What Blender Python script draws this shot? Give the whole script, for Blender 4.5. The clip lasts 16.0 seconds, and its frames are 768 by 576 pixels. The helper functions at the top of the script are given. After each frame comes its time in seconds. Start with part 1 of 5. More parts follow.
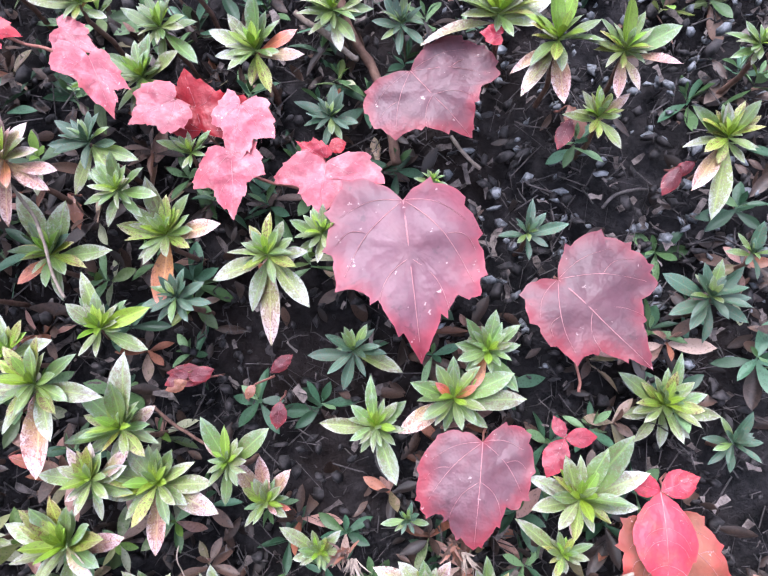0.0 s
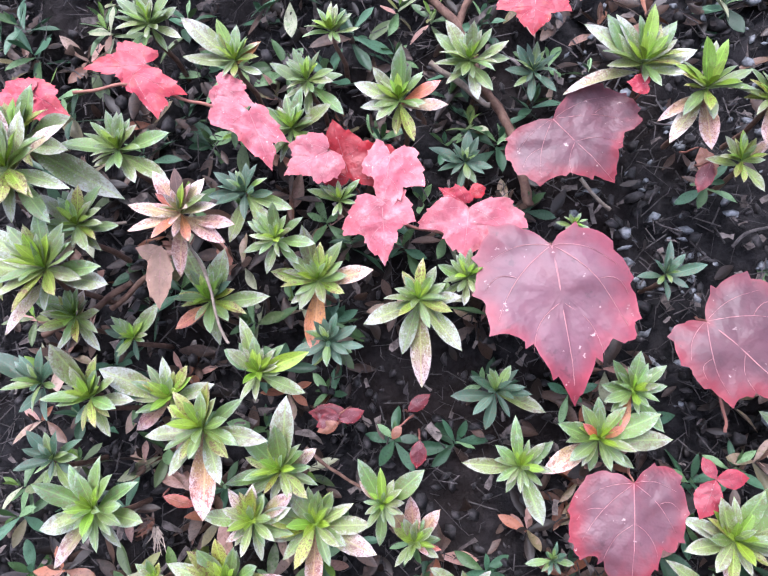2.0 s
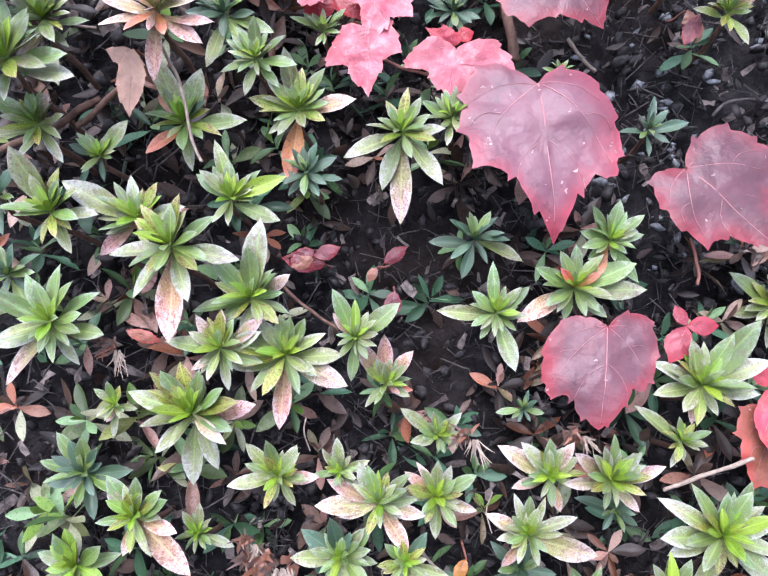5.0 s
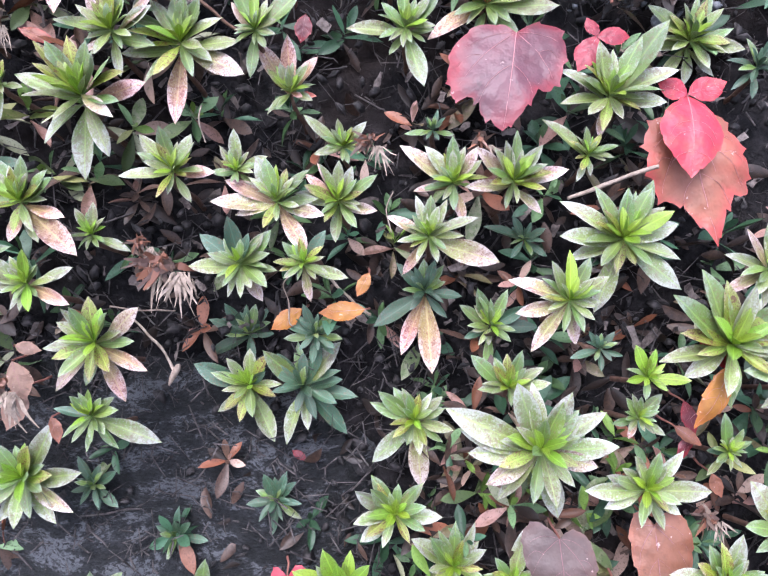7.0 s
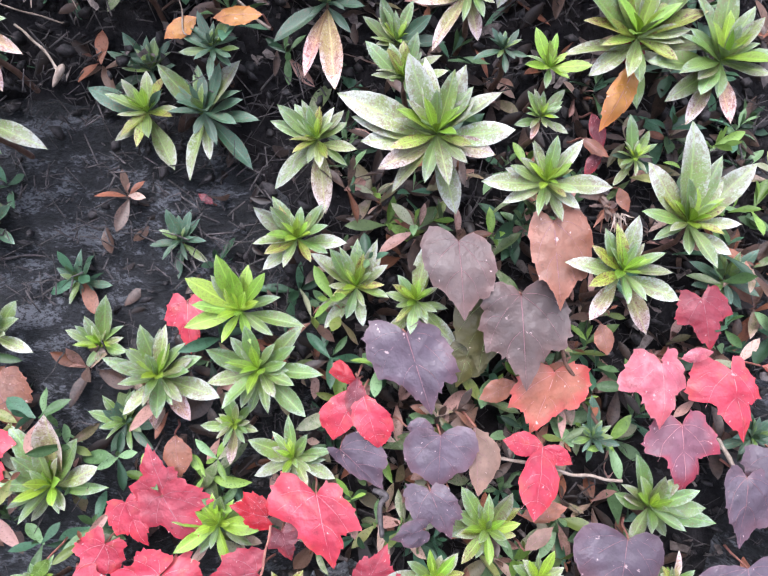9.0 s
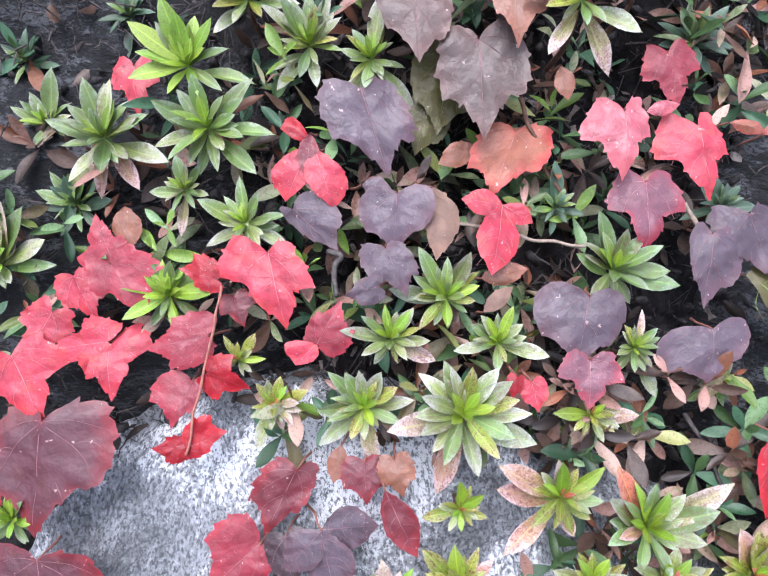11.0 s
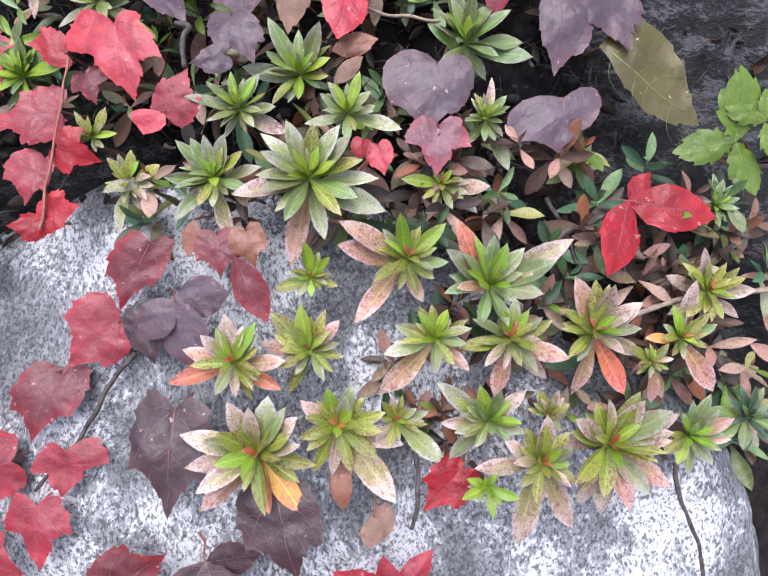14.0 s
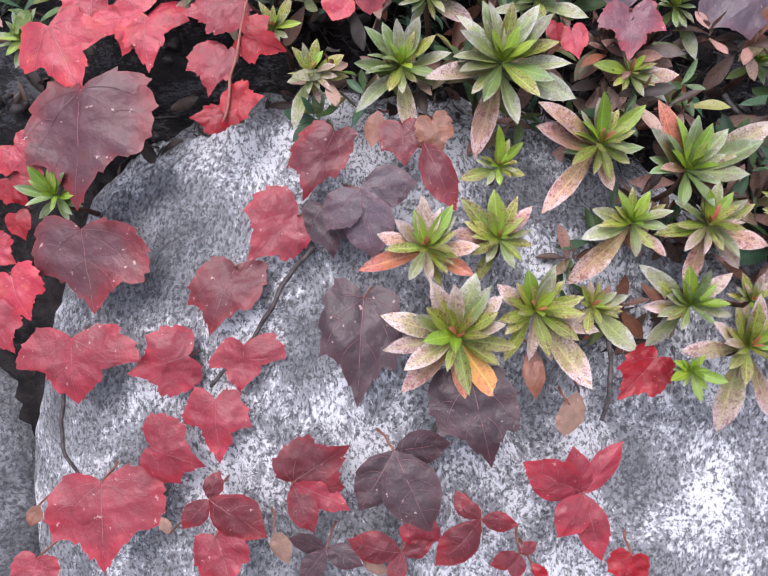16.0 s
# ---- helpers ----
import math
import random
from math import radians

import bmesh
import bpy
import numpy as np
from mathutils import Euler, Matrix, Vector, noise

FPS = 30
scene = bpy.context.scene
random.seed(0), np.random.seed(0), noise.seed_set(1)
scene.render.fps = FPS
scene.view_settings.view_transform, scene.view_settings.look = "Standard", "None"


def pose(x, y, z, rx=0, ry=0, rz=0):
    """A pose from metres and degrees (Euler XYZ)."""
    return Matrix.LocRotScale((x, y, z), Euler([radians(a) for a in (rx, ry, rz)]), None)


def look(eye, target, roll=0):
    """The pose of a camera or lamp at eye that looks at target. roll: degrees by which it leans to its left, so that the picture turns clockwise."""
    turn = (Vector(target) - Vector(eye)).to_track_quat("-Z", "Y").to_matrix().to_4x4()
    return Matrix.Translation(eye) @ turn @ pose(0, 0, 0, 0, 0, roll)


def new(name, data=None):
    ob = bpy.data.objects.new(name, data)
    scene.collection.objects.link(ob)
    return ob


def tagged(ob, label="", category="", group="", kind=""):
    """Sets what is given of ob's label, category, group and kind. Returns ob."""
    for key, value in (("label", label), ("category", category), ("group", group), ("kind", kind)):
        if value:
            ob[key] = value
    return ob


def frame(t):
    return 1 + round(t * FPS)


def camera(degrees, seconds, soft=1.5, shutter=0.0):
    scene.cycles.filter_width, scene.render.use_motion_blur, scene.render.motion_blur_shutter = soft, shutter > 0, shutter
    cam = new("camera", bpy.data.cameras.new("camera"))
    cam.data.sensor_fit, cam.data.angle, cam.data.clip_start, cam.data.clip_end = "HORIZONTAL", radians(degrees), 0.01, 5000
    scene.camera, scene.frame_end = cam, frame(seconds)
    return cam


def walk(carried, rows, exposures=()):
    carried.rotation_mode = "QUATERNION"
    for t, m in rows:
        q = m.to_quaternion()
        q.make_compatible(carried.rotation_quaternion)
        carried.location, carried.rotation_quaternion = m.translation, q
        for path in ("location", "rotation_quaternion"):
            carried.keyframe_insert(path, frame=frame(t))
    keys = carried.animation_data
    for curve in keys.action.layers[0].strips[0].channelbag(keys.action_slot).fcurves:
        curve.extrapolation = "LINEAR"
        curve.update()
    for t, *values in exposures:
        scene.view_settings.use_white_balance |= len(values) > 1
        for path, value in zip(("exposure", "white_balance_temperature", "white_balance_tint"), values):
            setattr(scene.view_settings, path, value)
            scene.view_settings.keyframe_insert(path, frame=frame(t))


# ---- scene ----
cam = camera(68.4, 16.0, soft=1.35)
PATH = [
    (0, (0.01844, -0.22311, 0.12631), (-0.13443, 1.50701, -0.86532), -3.66),
    (0.5, (0.01101, -0.22142, 0.13578), (-0.156, 1.51394, -0.84432), -3.83),
    (1, (-0.00113, -0.2212, 0.14171), (-0.18908, 1.51862, -0.82664), -4.24),
    (1.5, (-0.01993, -0.22304, 0.1449), (-0.21374, 1.52319, -0.81068), -4.60),
    (2, (-0.04284, -0.22642, 0.14508), (-0.24939, 1.52657, -0.79534), -4.94),
    (2.5, (-0.05797, -0.22901, 0.1431), (-0.27134, 1.52438, -0.79503), -5.05),
    (3, (-0.06134, -0.23201, 0.13726), (-0.28303, 1.51782, -0.80558), -5.10),
    (3.2, (-0.06109, -0.23428, 0.13162), (-0.27576, 1.51937, -0.80574), -4.89),
    (5.3, (-0.04348, -0.26244, 0.06496), (-0.12666, 1.47255, -0.92645), -0.33),
    (5.5, (-0.03917, -0.26827, 0.05324), (-0.11643, 1.46291, -0.94529), -0.15),
    (6, (-0.02614, -0.28786, 0.01464), (-0.09254, 1.42839, -1.01009), 0.17),
    (6.5, (-0.01545, -0.30464, -0.01641), (-0.07589, 1.40487, -1.05272), 0.51),
    (7, (-0.00755, -0.31241, -0.03274), (-0.05709, 1.39532, -1.07255), 0.91),
    (7.5, (0.00693, -0.32934, -0.06291), (-0.0354, 1.36461, -1.12534), 1.04),
    (8, (0.01914, -0.34613, -0.0944), (-0.01129, 1.33762, -1.17332), 1.30),
    (8.5, (0.03085, -0.35887, -0.11809), (0.00769, 1.31302, -1.21547), 1.54),
    (8.7, (0.03321, -0.36264, -0.12576), (0.02188, 1.30192, -1.23441), 1.67),
    (10.8, (0.058, -0.41086, -0.21613), (0.05942, 1.21329, -1.38324), 1.69),
    (11, (0.05885, -0.41793, -0.22493), (0.06129, 1.20443, -1.39451), 1.62),
    (11.5, (0.0691, -0.43353, -0.2462), (0.06669, 1.17054, -1.44075), 1.36),
    (12, (0.08032, -0.4447, -0.26189), (0.07383, 1.15118, -1.46735), 0.98),
    (12.5, (0.08899, -0.45508, -0.27352), (0.08653, 1.13482, -1.48687), 0.85),
    (13, (0.09721, -0.4638, -0.28423), (0.10068, 1.12089, -1.50436), 0.84),
    (13.5, (0.11109, -0.46855, -0.28999), (0.11536, 1.11124, -1.51647), 0.94),
    (14, (0.12487, -0.47175, -0.29422), (0.13649, 1.09831, -1.53309), 1.13),
    (14.5, (0.11746, -0.47528, -0.29877), (0.1313, 1.09437, -1.53813), 1.04),
    (15, (0.09343, -0.4835, -0.31165), (0.10434, 1.0909, -1.54499), 0.97),
    (15.5, (0.06843, -0.49165, -0.32224), (0.05782, 1.07442, -1.56614), 0.60),
    (16, (0.05012, -0.50003, -0.33321), (0.01812, 1.06506, -1.57799), 0.29),
]
EXPOSURE = [(0.0, 2.28, 5700, 18), (3.2, 2.2, 5710, 17), (5.5, 2.24, 5720, 18), (7.0, 2.23, 5740, 18), (8.6, 2.18, 5850, 16), (11.0, 2.08, 5900, 15), (12.5, 1.87, 6060, 17), (14.5, 1.7, 6250, 18), (16.0, 1.5, 6350, 20)]
walk(cam, [(t, look(eye, target, roll)) for t, eye, target, roll in PATH], EXPOSURE)

# ---- light ----
world = bpy.data.worlds.new("overcast_sky")
scene.world = world
world.use_nodes = True
wn = world.node_tree
wn.nodes.clear()
sky = wn.nodes.new("ShaderNodeTexSky")
sky.sky_type = "NISHITA"
sky.sun_disc = False
sky.sun_elevation = radians(68)
sky.sun_rotation = radians(200)
sky.dust_density = 4.0
grey = wn.nodes.new("ShaderNodeHueSaturation")
grey.inputs["Saturation"].default_value = 0.6
bg = wn.nodes.new("ShaderNodeBackground")
bg.inputs["Strength"].default_value = 0.15
wo = wn.nodes.new("ShaderNodeOutputWorld")
wn.links.new(sky.outputs[0], grey.inputs["Color"])
wn.links.new(grey.outputs[0], bg.inputs["Color"])
wn.links.new(bg.outputs[0], wo.inputs["Surface"])

sun = new("sun", bpy.data.lights.new("sun", "SUN"))
sun.data.energy = 0.95
sun.data.angle = radians(40)
sun.data.color = (1.0, 0.985, 0.96)
sun.matrix_world = look((-0.5, -1.0, 2.8), (0, 0, 0))


# ---- materials ----
class Nodes:
    """Shortcuts for building one node material."""

    def __init__(self, name):
        self.mat = bpy.data.materials.new(name)
        self.mat.use_nodes = True
        self.t = self.mat.node_tree
        self.t.nodes.clear()
        self.out = self.t.nodes.new("ShaderNodeOutputMaterial")

    def node(self, kind, **values):
        n = self.t.nodes.new(kind)
        for k, v in values.items():
            n.inputs[k.replace("_", " ")].default_value = v
        return n

    def link(self, a, b):
        self.t.links.new(a, b)
        return a

    def math(self, op, a, b=None):
        n = self.t.nodes.new("ShaderNodeMath")
        n.operation = op
        for i, v in enumerate((a, b)):
            if v is None:
                continue
            if isinstance(v, (int, float)):
                n.inputs[i].default_value = v
            else:
                self.link(v, n.inputs[i])
        return n.outputs[0]

    def ramp(self, value, lo, hi):
        n = self.t.nodes.new("ShaderNodeMapRange")
        n.interpolation_type = "SMOOTHSTEP"
        n.inputs["From Min"].default_value = lo
        n.inputs["From Max"].default_value = hi
        self.link(value, n.inputs["Value"])
        return n.outputs["Result"]

    def mix(self, fac, a, b):
        n = self.t.nodes.new("ShaderNodeMix")
        n.data_type = "RGBA"
        for v, i in ((fac, 0), (a, 6), (b, 7)):
            if isinstance(v, (int, float)):
                n.inputs[i].default_value = v
            elif isinstance(v, tuple):
                n.inputs[i].default_value = (*v, 1)
            else:
                self.link(v, n.inputs[i])
        return n.outputs[2]

    def coords(self, shift=True):
        """Object coordinates, moved by the object's own random number."""
        c = self.t.nodes.new("ShaderNodeTexCoord").outputs["Object"]
        if not shift:
            return c, c, None
        rnd = self.t.nodes.new("ShaderNodeObjectInfo").outputs["Random"]
        add = self.t.nodes.new("ShaderNodeVectorMath")
        add.operation = "ADD"
        self.link(c, add.inputs[0])
        comb = self.t.nodes.new("ShaderNodeCombineXYZ")
        self.link(self.math("MULTIPLY", rnd, 37.0), comb.inputs[0])
        self.link(self.math("MULTIPLY", rnd, 91.0), comb.inputs[1])
        self.link(comb.outputs[0], add.inputs[1])
        return c, add.outputs[0], rnd

    def noise(self, vec, scale, detail=3.0, rough=0.55):
        n = self.node("ShaderNodeTexNoise", Scale=scale, Detail=detail, Roughness=rough)
        self.link(vec, n.inputs["Vector"])
        return n.outputs["Fac"]

    def surface(self, color, rough, bump=None, bump_strength=0.3, distance=0.001, thin=0.0, gloss=0.5):
        p = self.node("ShaderNodeBsdfPrincipled")
        p.inputs["Specular IOR Level"].default_value = gloss
        self.link(color, p.inputs["Base Color"])
        if isinstance(rough, float):
            p.inputs["Roughness"].default_value = rough
        else:
            self.link(rough, p.inputs["Roughness"])
        if bump is not None:
            b = self.node("ShaderNodeBump", Strength=bump_strength, Distance=distance)
            self.link(bump, b.inputs["Height"])
            self.link(b.outputs[0], p.inputs["Normal"])
        last = p.outputs[0]
        if thin:
            tr = self.node("ShaderNodeBsdfTranslucent")
            self.link(color, tr.inputs["Color"])
            m = self.node("ShaderNodeMixShader", Fac=thin)
            self.link(last, m.inputs[1])
            self.link(tr.outputs[0], m.inputs[2])
            last = m.outputs[0]
        self.link(last, self.out.inputs["Surface"])
        return self.mat


def leaf_material(name, base, tip, fleck, flecks, rough=0.38, dry=0.0, specks=0.35, dot=(0.10, 0.055, 0.03)):
    """A small evergreen leaf: colour from foot to tip, pale flecks, a paler midrib."""
    k = Nodes(name)
    c, v, rnd = k.coords()
    sep = k.t.nodes.new("ShaderNodeSeparateXYZ")
    k.link(c, sep.inputs[0])
    big = k.noise(v, 3.0, 2.0)
    patch = k.noise(v, 6.5, 5.0, 0.7)
    fine = k.noise(v, 34.0, 4.0, 0.7)
    rim = k.t.nodes.new("ShaderNodeAttribute")
    rim.attribute_name = "rim"
    along = k.math("ADD", sep.outputs[0], k.math("MULTIPLY", k.math("SUBTRACT", big, 0.5), 1.1))
    col = k.mix(k.ramp(along, 0.3, 1.0), base, tip)
    zone = k.math("ADD", k.math("MULTIPLY", rim.outputs["Fac"], 0.5), k.math("MULTIPLY", sep.outputs[0], 0.45))
    zone = k.math("ADD", zone, k.math("MULTIPLY", k.math("SUBTRACT", patch, 0.5), 1.4))
    zone = k.math("ADD", zone, k.math("MULTIPLY", k.math("SUBTRACT", fine, 0.5), 0.9))
    col = k.mix(k.math("MULTIPLY", k.ramp(zone, 0.86 - flecks * 0.62, 1.18 - flecks * 0.55), 0.72), col, fleck)
    light = k.ramp(k.noise(v, 50.0, 3.0, 0.6), 0.575, 0.605)
    col = k.mix(k.math("MULTIPLY", light, 0.08 + flecks * 0.5), col, fleck)
    blots = k.math("ADD", k.noise(v, 15.0, 3.0, 0.7), k.math("MULTIPLY", k.math("SUBTRACT", big, 0.5), 0.35))
    speck = k.ramp(blots, 0.575, 0.605)
    col = k.mix(k.math("MULTIPLY", speck, specks), col, dot)
    dots = k.ramp(k.noise(v, 40.0, 3.0, 0.75), 0.555, 0.575)
    col = k.mix(k.math("MULTIPLY", dots, specks), col, dot)
    dark = k.ramp(k.noise(v, 9.0, 2.0), 0.66, 0.74)
    col = k.mix(k.math("MULTIPLY", dark, 0.2 + dry * 0.5), col, (0.06, 0.035, 0.02))
    rib = k.ramp(k.math("ABSOLUTE", sep.outputs[1]), 0.018, 0.004)
    col = k.mix(k.math("MULTIPLY", rib, 0.45), col, tuple(min(1, x * 1.7 + 0.03) for x in base))
    hsv = k.node("ShaderNodeHueSaturation")
    k.link(col, hsv.inputs["Color"])
    k.link(k.math("ADD", 0.75, k.math("MULTIPLY", rnd, 0.5)), hsv.inputs["Value"])
    k.link(k.math("ADD", 0.485, k.math("MULTIPLY", k.math("FRACT", k.math("MULTIPLY", rnd, 7.3)), 0.03)), hsv.inputs["Hue"])
    return k.surface(hsv.outputs[0], k.math("ADD", rough, k.math("MULTIPLY", fine, 0.2)), fine, 0.2, 0.02, thin=0.12, gloss=0.5)


RUST = (0.075, 0.024, 0.011)
# bluish flecks of green, mottled and pale leaves also hold painted sky sheen
LEAF = {
    "young": leaf_material("young_leaf", (0.125, 0.215, 0.007), (0.125, 0.205, 0.018), (0.21, 0.27, 0.11), 0.15, 0.36, specks=0.4, dot=(0.075, 0.05, 0.012)),
    "green": leaf_material("green_leaf", (0.085, 0.145, 0.02), (0.08, 0.13, 0.045), (0.205, 0.24, 0.185), 0.40, 0.34, specks=0.4),
    # green leaves of recessed shoots, with their shade put into the colour
    "deep": leaf_material("shaded_green_leaf", (0.022, 0.058, 0.027), (0.03, 0.07, 0.042), (0.10, 0.14, 0.115), 0.2, 0.38),
    "mottled": leaf_material("mottled_leaf", (0.10, 0.15, 0.024), (0.13, 0.15, 0.065), (0.255, 0.255, 0.22), 0.5, 0.38, specks=0.55, dot=(0.09, 0.05, 0.025)),
    "pale": leaf_material("pale_speckled_leaf", (0.115, 0.16, 0.03), (0.185, 0.20, 0.125), (0.315, 0.32, 0.30), 0.58, 0.38, specks=0.5, dot=(0.12, 0.07, 0.05)),
    "lemon": leaf_material("yellow_green_leaf", (0.12, 0.18, 0.008), (0.16, 0.165, 0.03), (0.30, 0.25, 0.18), 0.3, 0.38, specks=0.85, dot=RUST),
    "blush": leaf_material("blushed_leaf", (0.155, 0.15, 0.04), (0.295, 0.20, 0.18), (0.40, 0.335, 0.33), 0.6, 0.4, specks=0.7, dot=(0.12, 0.05, 0.035)),
    "pink": leaf_material("bronzed_pink_leaf", (0.21, 0.14, 0.05), (0.35, 0.18, 0.16), (0.42, 0.335, 0.325), 0.58, 0.4, specks=0.75, dot=(0.14, 0.05, 0.035)),
    "russet": leaf_material("russet_leaf", (0.29, 0.10, 0.025), (0.37, 0.10, 0.075), (0.40, 0.22, 0.18), 0.3, 0.38, specks=0.6, dot=(0.11, 0.03, 0.018)),
    "orange": leaf_material("orange_leaf", (0.36, 0.20, 0.03), (0.44, 0.15, 0.06), (0.42, 0.26, 0.19), 0.3, 0.38, specks=0.4, dot=(0.16, 0.05, 0.02)),
    "dead": leaf_material("dry_leaf", (0.05, 0.026, 0.018), (0.075, 0.04, 0.028), (0.14, 0.09, 0.07), 0.3, 0.6, 0.7),
}


def bark_material(name, a, b):
    k = Nodes(name)
    c, v, rnd = k.coords()
    n = k.noise(v, 260.0, 4.0, 0.7)
    col = k.mix(k.ramp(n, 0.3, 0.7), a, b)
    return k.surface(col, 0.75, n, 0.6, 0.001, gloss=0.2)


STEM = bark_material("stem_bark", (0.06, 0.03, 0.022), (0.12, 0.07, 0.05))
TWIG = bark_material("dry_twig", (0.020, 0.017, 0.017), (0.07, 0.06, 0.058))


def soil_material():
    k = Nodes("leaf_mould")
    c, v, rnd = k.coords(False)
    n = k.noise(c, 90.0, 6.0, 0.7)
    m = k.noise(c, 12.0, 3.0)
    col = k.mix(k.ramp(n, 0.35, 0.7), (0.0055, 0.0055, 0.006), (0.026, 0.023, 0.024))
    col = k.mix(k.math("MULTIPLY", k.ramp(m, 0.45, 0.7), 0.5), col, (0.016, 0.01, 0.008))
    return k.surface(col, 0.95, n, 1.0, 0.006, gloss=0.08)


def stone_material(name, pale, mid, dark, patch, turn, draw):
    """Gneiss-like granite: fine interlocked grains in paler and darker patches, drawn out along one way."""
    k = Nodes(name)
    c, v, rnd = k.coords(False)
    mp = k.node("ShaderNodeMapping", Rotation=turn, Scale=draw)
    k.link(c, mp.inputs[0])
    warp = k.node("ShaderNodeTexNoise", Scale=16.0, Detail=2.0)
    k.link(mp.outputs[0], warp.inputs["Vector"])
    add = k.t.nodes.new("ShaderNodeVectorMath")
    add.operation = "MULTIPLY_ADD"
    k.link(warp.outputs["Color"], add.inputs[0])
    add.inputs[1].default_value = (0.02, 0.02, 0.02)
    k.link(mp.outputs[0], add.inputs[2])
    p = add.outputs[0]
    g = k.noise(p, 300.0, 5.0, 0.72)
    s = k.noise(p, 430.0, 5.0, 0.75)
    big = k.noise(p, patch, 5.0, 0.62)
    tone = k.math("ADD", k.math("MULTIPLY", big, 0.62), k.math("MULTIPLY", g, 0.38))
    col = k.mix(k.ramp(tone, 0.40, 0.50), tuple(x * 0.5 for x in mid), mid)
    col = k.mix(k.ramp(tone, 0.505, 0.56), col, pale)
    fleck = k.math("SUBTRACT", s, k.math("MULTIPLY", k.math("SUBTRACT", big, 0.5), 0.08))
    col = k.mix(k.math("MULTIPLY", k.ramp(fleck, 0.505, 0.56), 0.84), col, dark)
    return k.surface(col, k.math("ADD", 0.55, k.math("MULTIPLY", s, 0.3)), k.math("ADD", g, big), 0.9, 0.004, gloss=0.3)


SOIL = soil_material()
GRANITE = stone_material("granite", (0.575, 0.60, 0.63), (0.23, 0.243, 0.262), (0.045, 0.048, 0.054), 17.0, (0.0, 0.4, 0.2), (1.35, 1.0, 0.9))
# granite darkened for rock under foliage: the shade is in its colour
SHADED_STONE = stone_material("shaded_dark_stone", (0.066, 0.068, 0.076), (0.0125, 0.013, 0.015), (0.002, 0.002, 0.0024), 40.0, (0.3, 0.7, 0.2), (1.0, 1.0, 2.2))


# ---- axes of the bank: right, up the slope, out of it ----
EU, EV, EN = Vector((1, 0, 0)), Vector((0, 0.546, 0.838)), Vector((0, -0.838, 0.546))


def bank(u, v, h=0.0):
    return EU * u + EV * v + EN * h


def mesh_object(name, bm, material, parent=None, label=""):
    me = bpy.data.meshes.new(name)
    bm.to_mesh(me)
    bm.free()
    for p in me.polygons:
        p.use_smooth = True
    me.materials.append(material)
    ob = new(name, me)
    if parent:
        ob.parent = parent
    if label:
        ob["label"] = label
    return ob


def fbm(p, octaves=4):
    return noise.fractal(p, 0.9, 2.1, octaves, noise_basis="PERLIN_ORIGINAL")


# ---- structure ----
def axis_steps(lo, hi, far, fine):
    """Close steps between lo and hi, then ever wider ones out to far."""
    inner = list(np.arange(lo, hi + fine / 2, fine))
    right, left, d = [hi], [lo], fine
    while right[-1] < far:
        d *= 1.6
        right.append(right[-1] + d)
        left.append(left[-1] - d)
    return left[:0:-1] + inner + right[1:]


def rise(u, v):
    """The bank swells out at its upper left and sinks beside the boulders."""
    s = 0.5 + 0.5 * math.tanh((v + 0.22) / 0.06)
    left = 0.5 - 0.5 * math.tanh((u + 0.11) / 0.06)
    return 0.032 * s * left - 0.012 * (1 - s)


def ground():
    """One sheet: a level foot, the planted bank, and level ground above it."""
    bm = bmesh.new()
    us, vs = axis_steps(-0.45, 0.5, 60, 0.008), axis_steps(-0.95, 0.35, 60, 0.008)
    low, high, grid = -0.95, 0.45, []
    for v in vs:
        row = []
        for u in us:
            w = min(max(v, low), high)
            p = bank(u, w, -0.06 + rise(u, w))
            if v < low:
                p.y += v - low
            elif v > high:
                p.y += v - high
            else:
                q = Vector((u, w, 0))
                p += EN * (0.014 * fbm(q * 14) + 0.006 * fbm(q * 60, 3))
            row.append(bm.verts.new(p))
        grid.append(row)
    for a, b in zip(grid, grid[1:]):
        for i in range(len(a) - 1):
            bm.faces.new((a[i], a[i + 1], b[i + 1], b[i]))
    return tagged(mesh_object("ground", bm, SOIL), "dark bank of leaf mould and bare soil", "ground", kind="structure")


ground()


def boulder(u, v, h, ru, rv, rh, seed, label, material=GRANITE, rugged=1.0, fall=0.0):
    bm = bmesh.new()
    bmesh.ops.create_icosphere(bm, subdivisions=6, radius=1)
    off = Vector((seed * 3.7, seed * 1.3, seed))
    for x in bm.verts:
        d = x.co.normalized()
        r = (abs(d.x) ** 4 + abs(d.y) ** 4 + abs(d.z) ** 4) ** (-1 / 4)
        r *= 1 + 0.04 * fbm(d * 1.3 + off, 2) + rugged * (0.028 * fbm(d * 4 + off, 3) + 0.010 * fbm(d * 24 + off, 4))
        x.co = EU * d.x * ru * r + EV * (d.y * rv * r - fall * max(0.0, d.x * ru * r) * (d.y > 0) * d.y) + EN * d.z * rh * r
    ob = mesh_object("boulder", bm, material)
    ob.location = bank(u, v, h)
    return tagged(ob, label, "rock", "boulders in the bank")


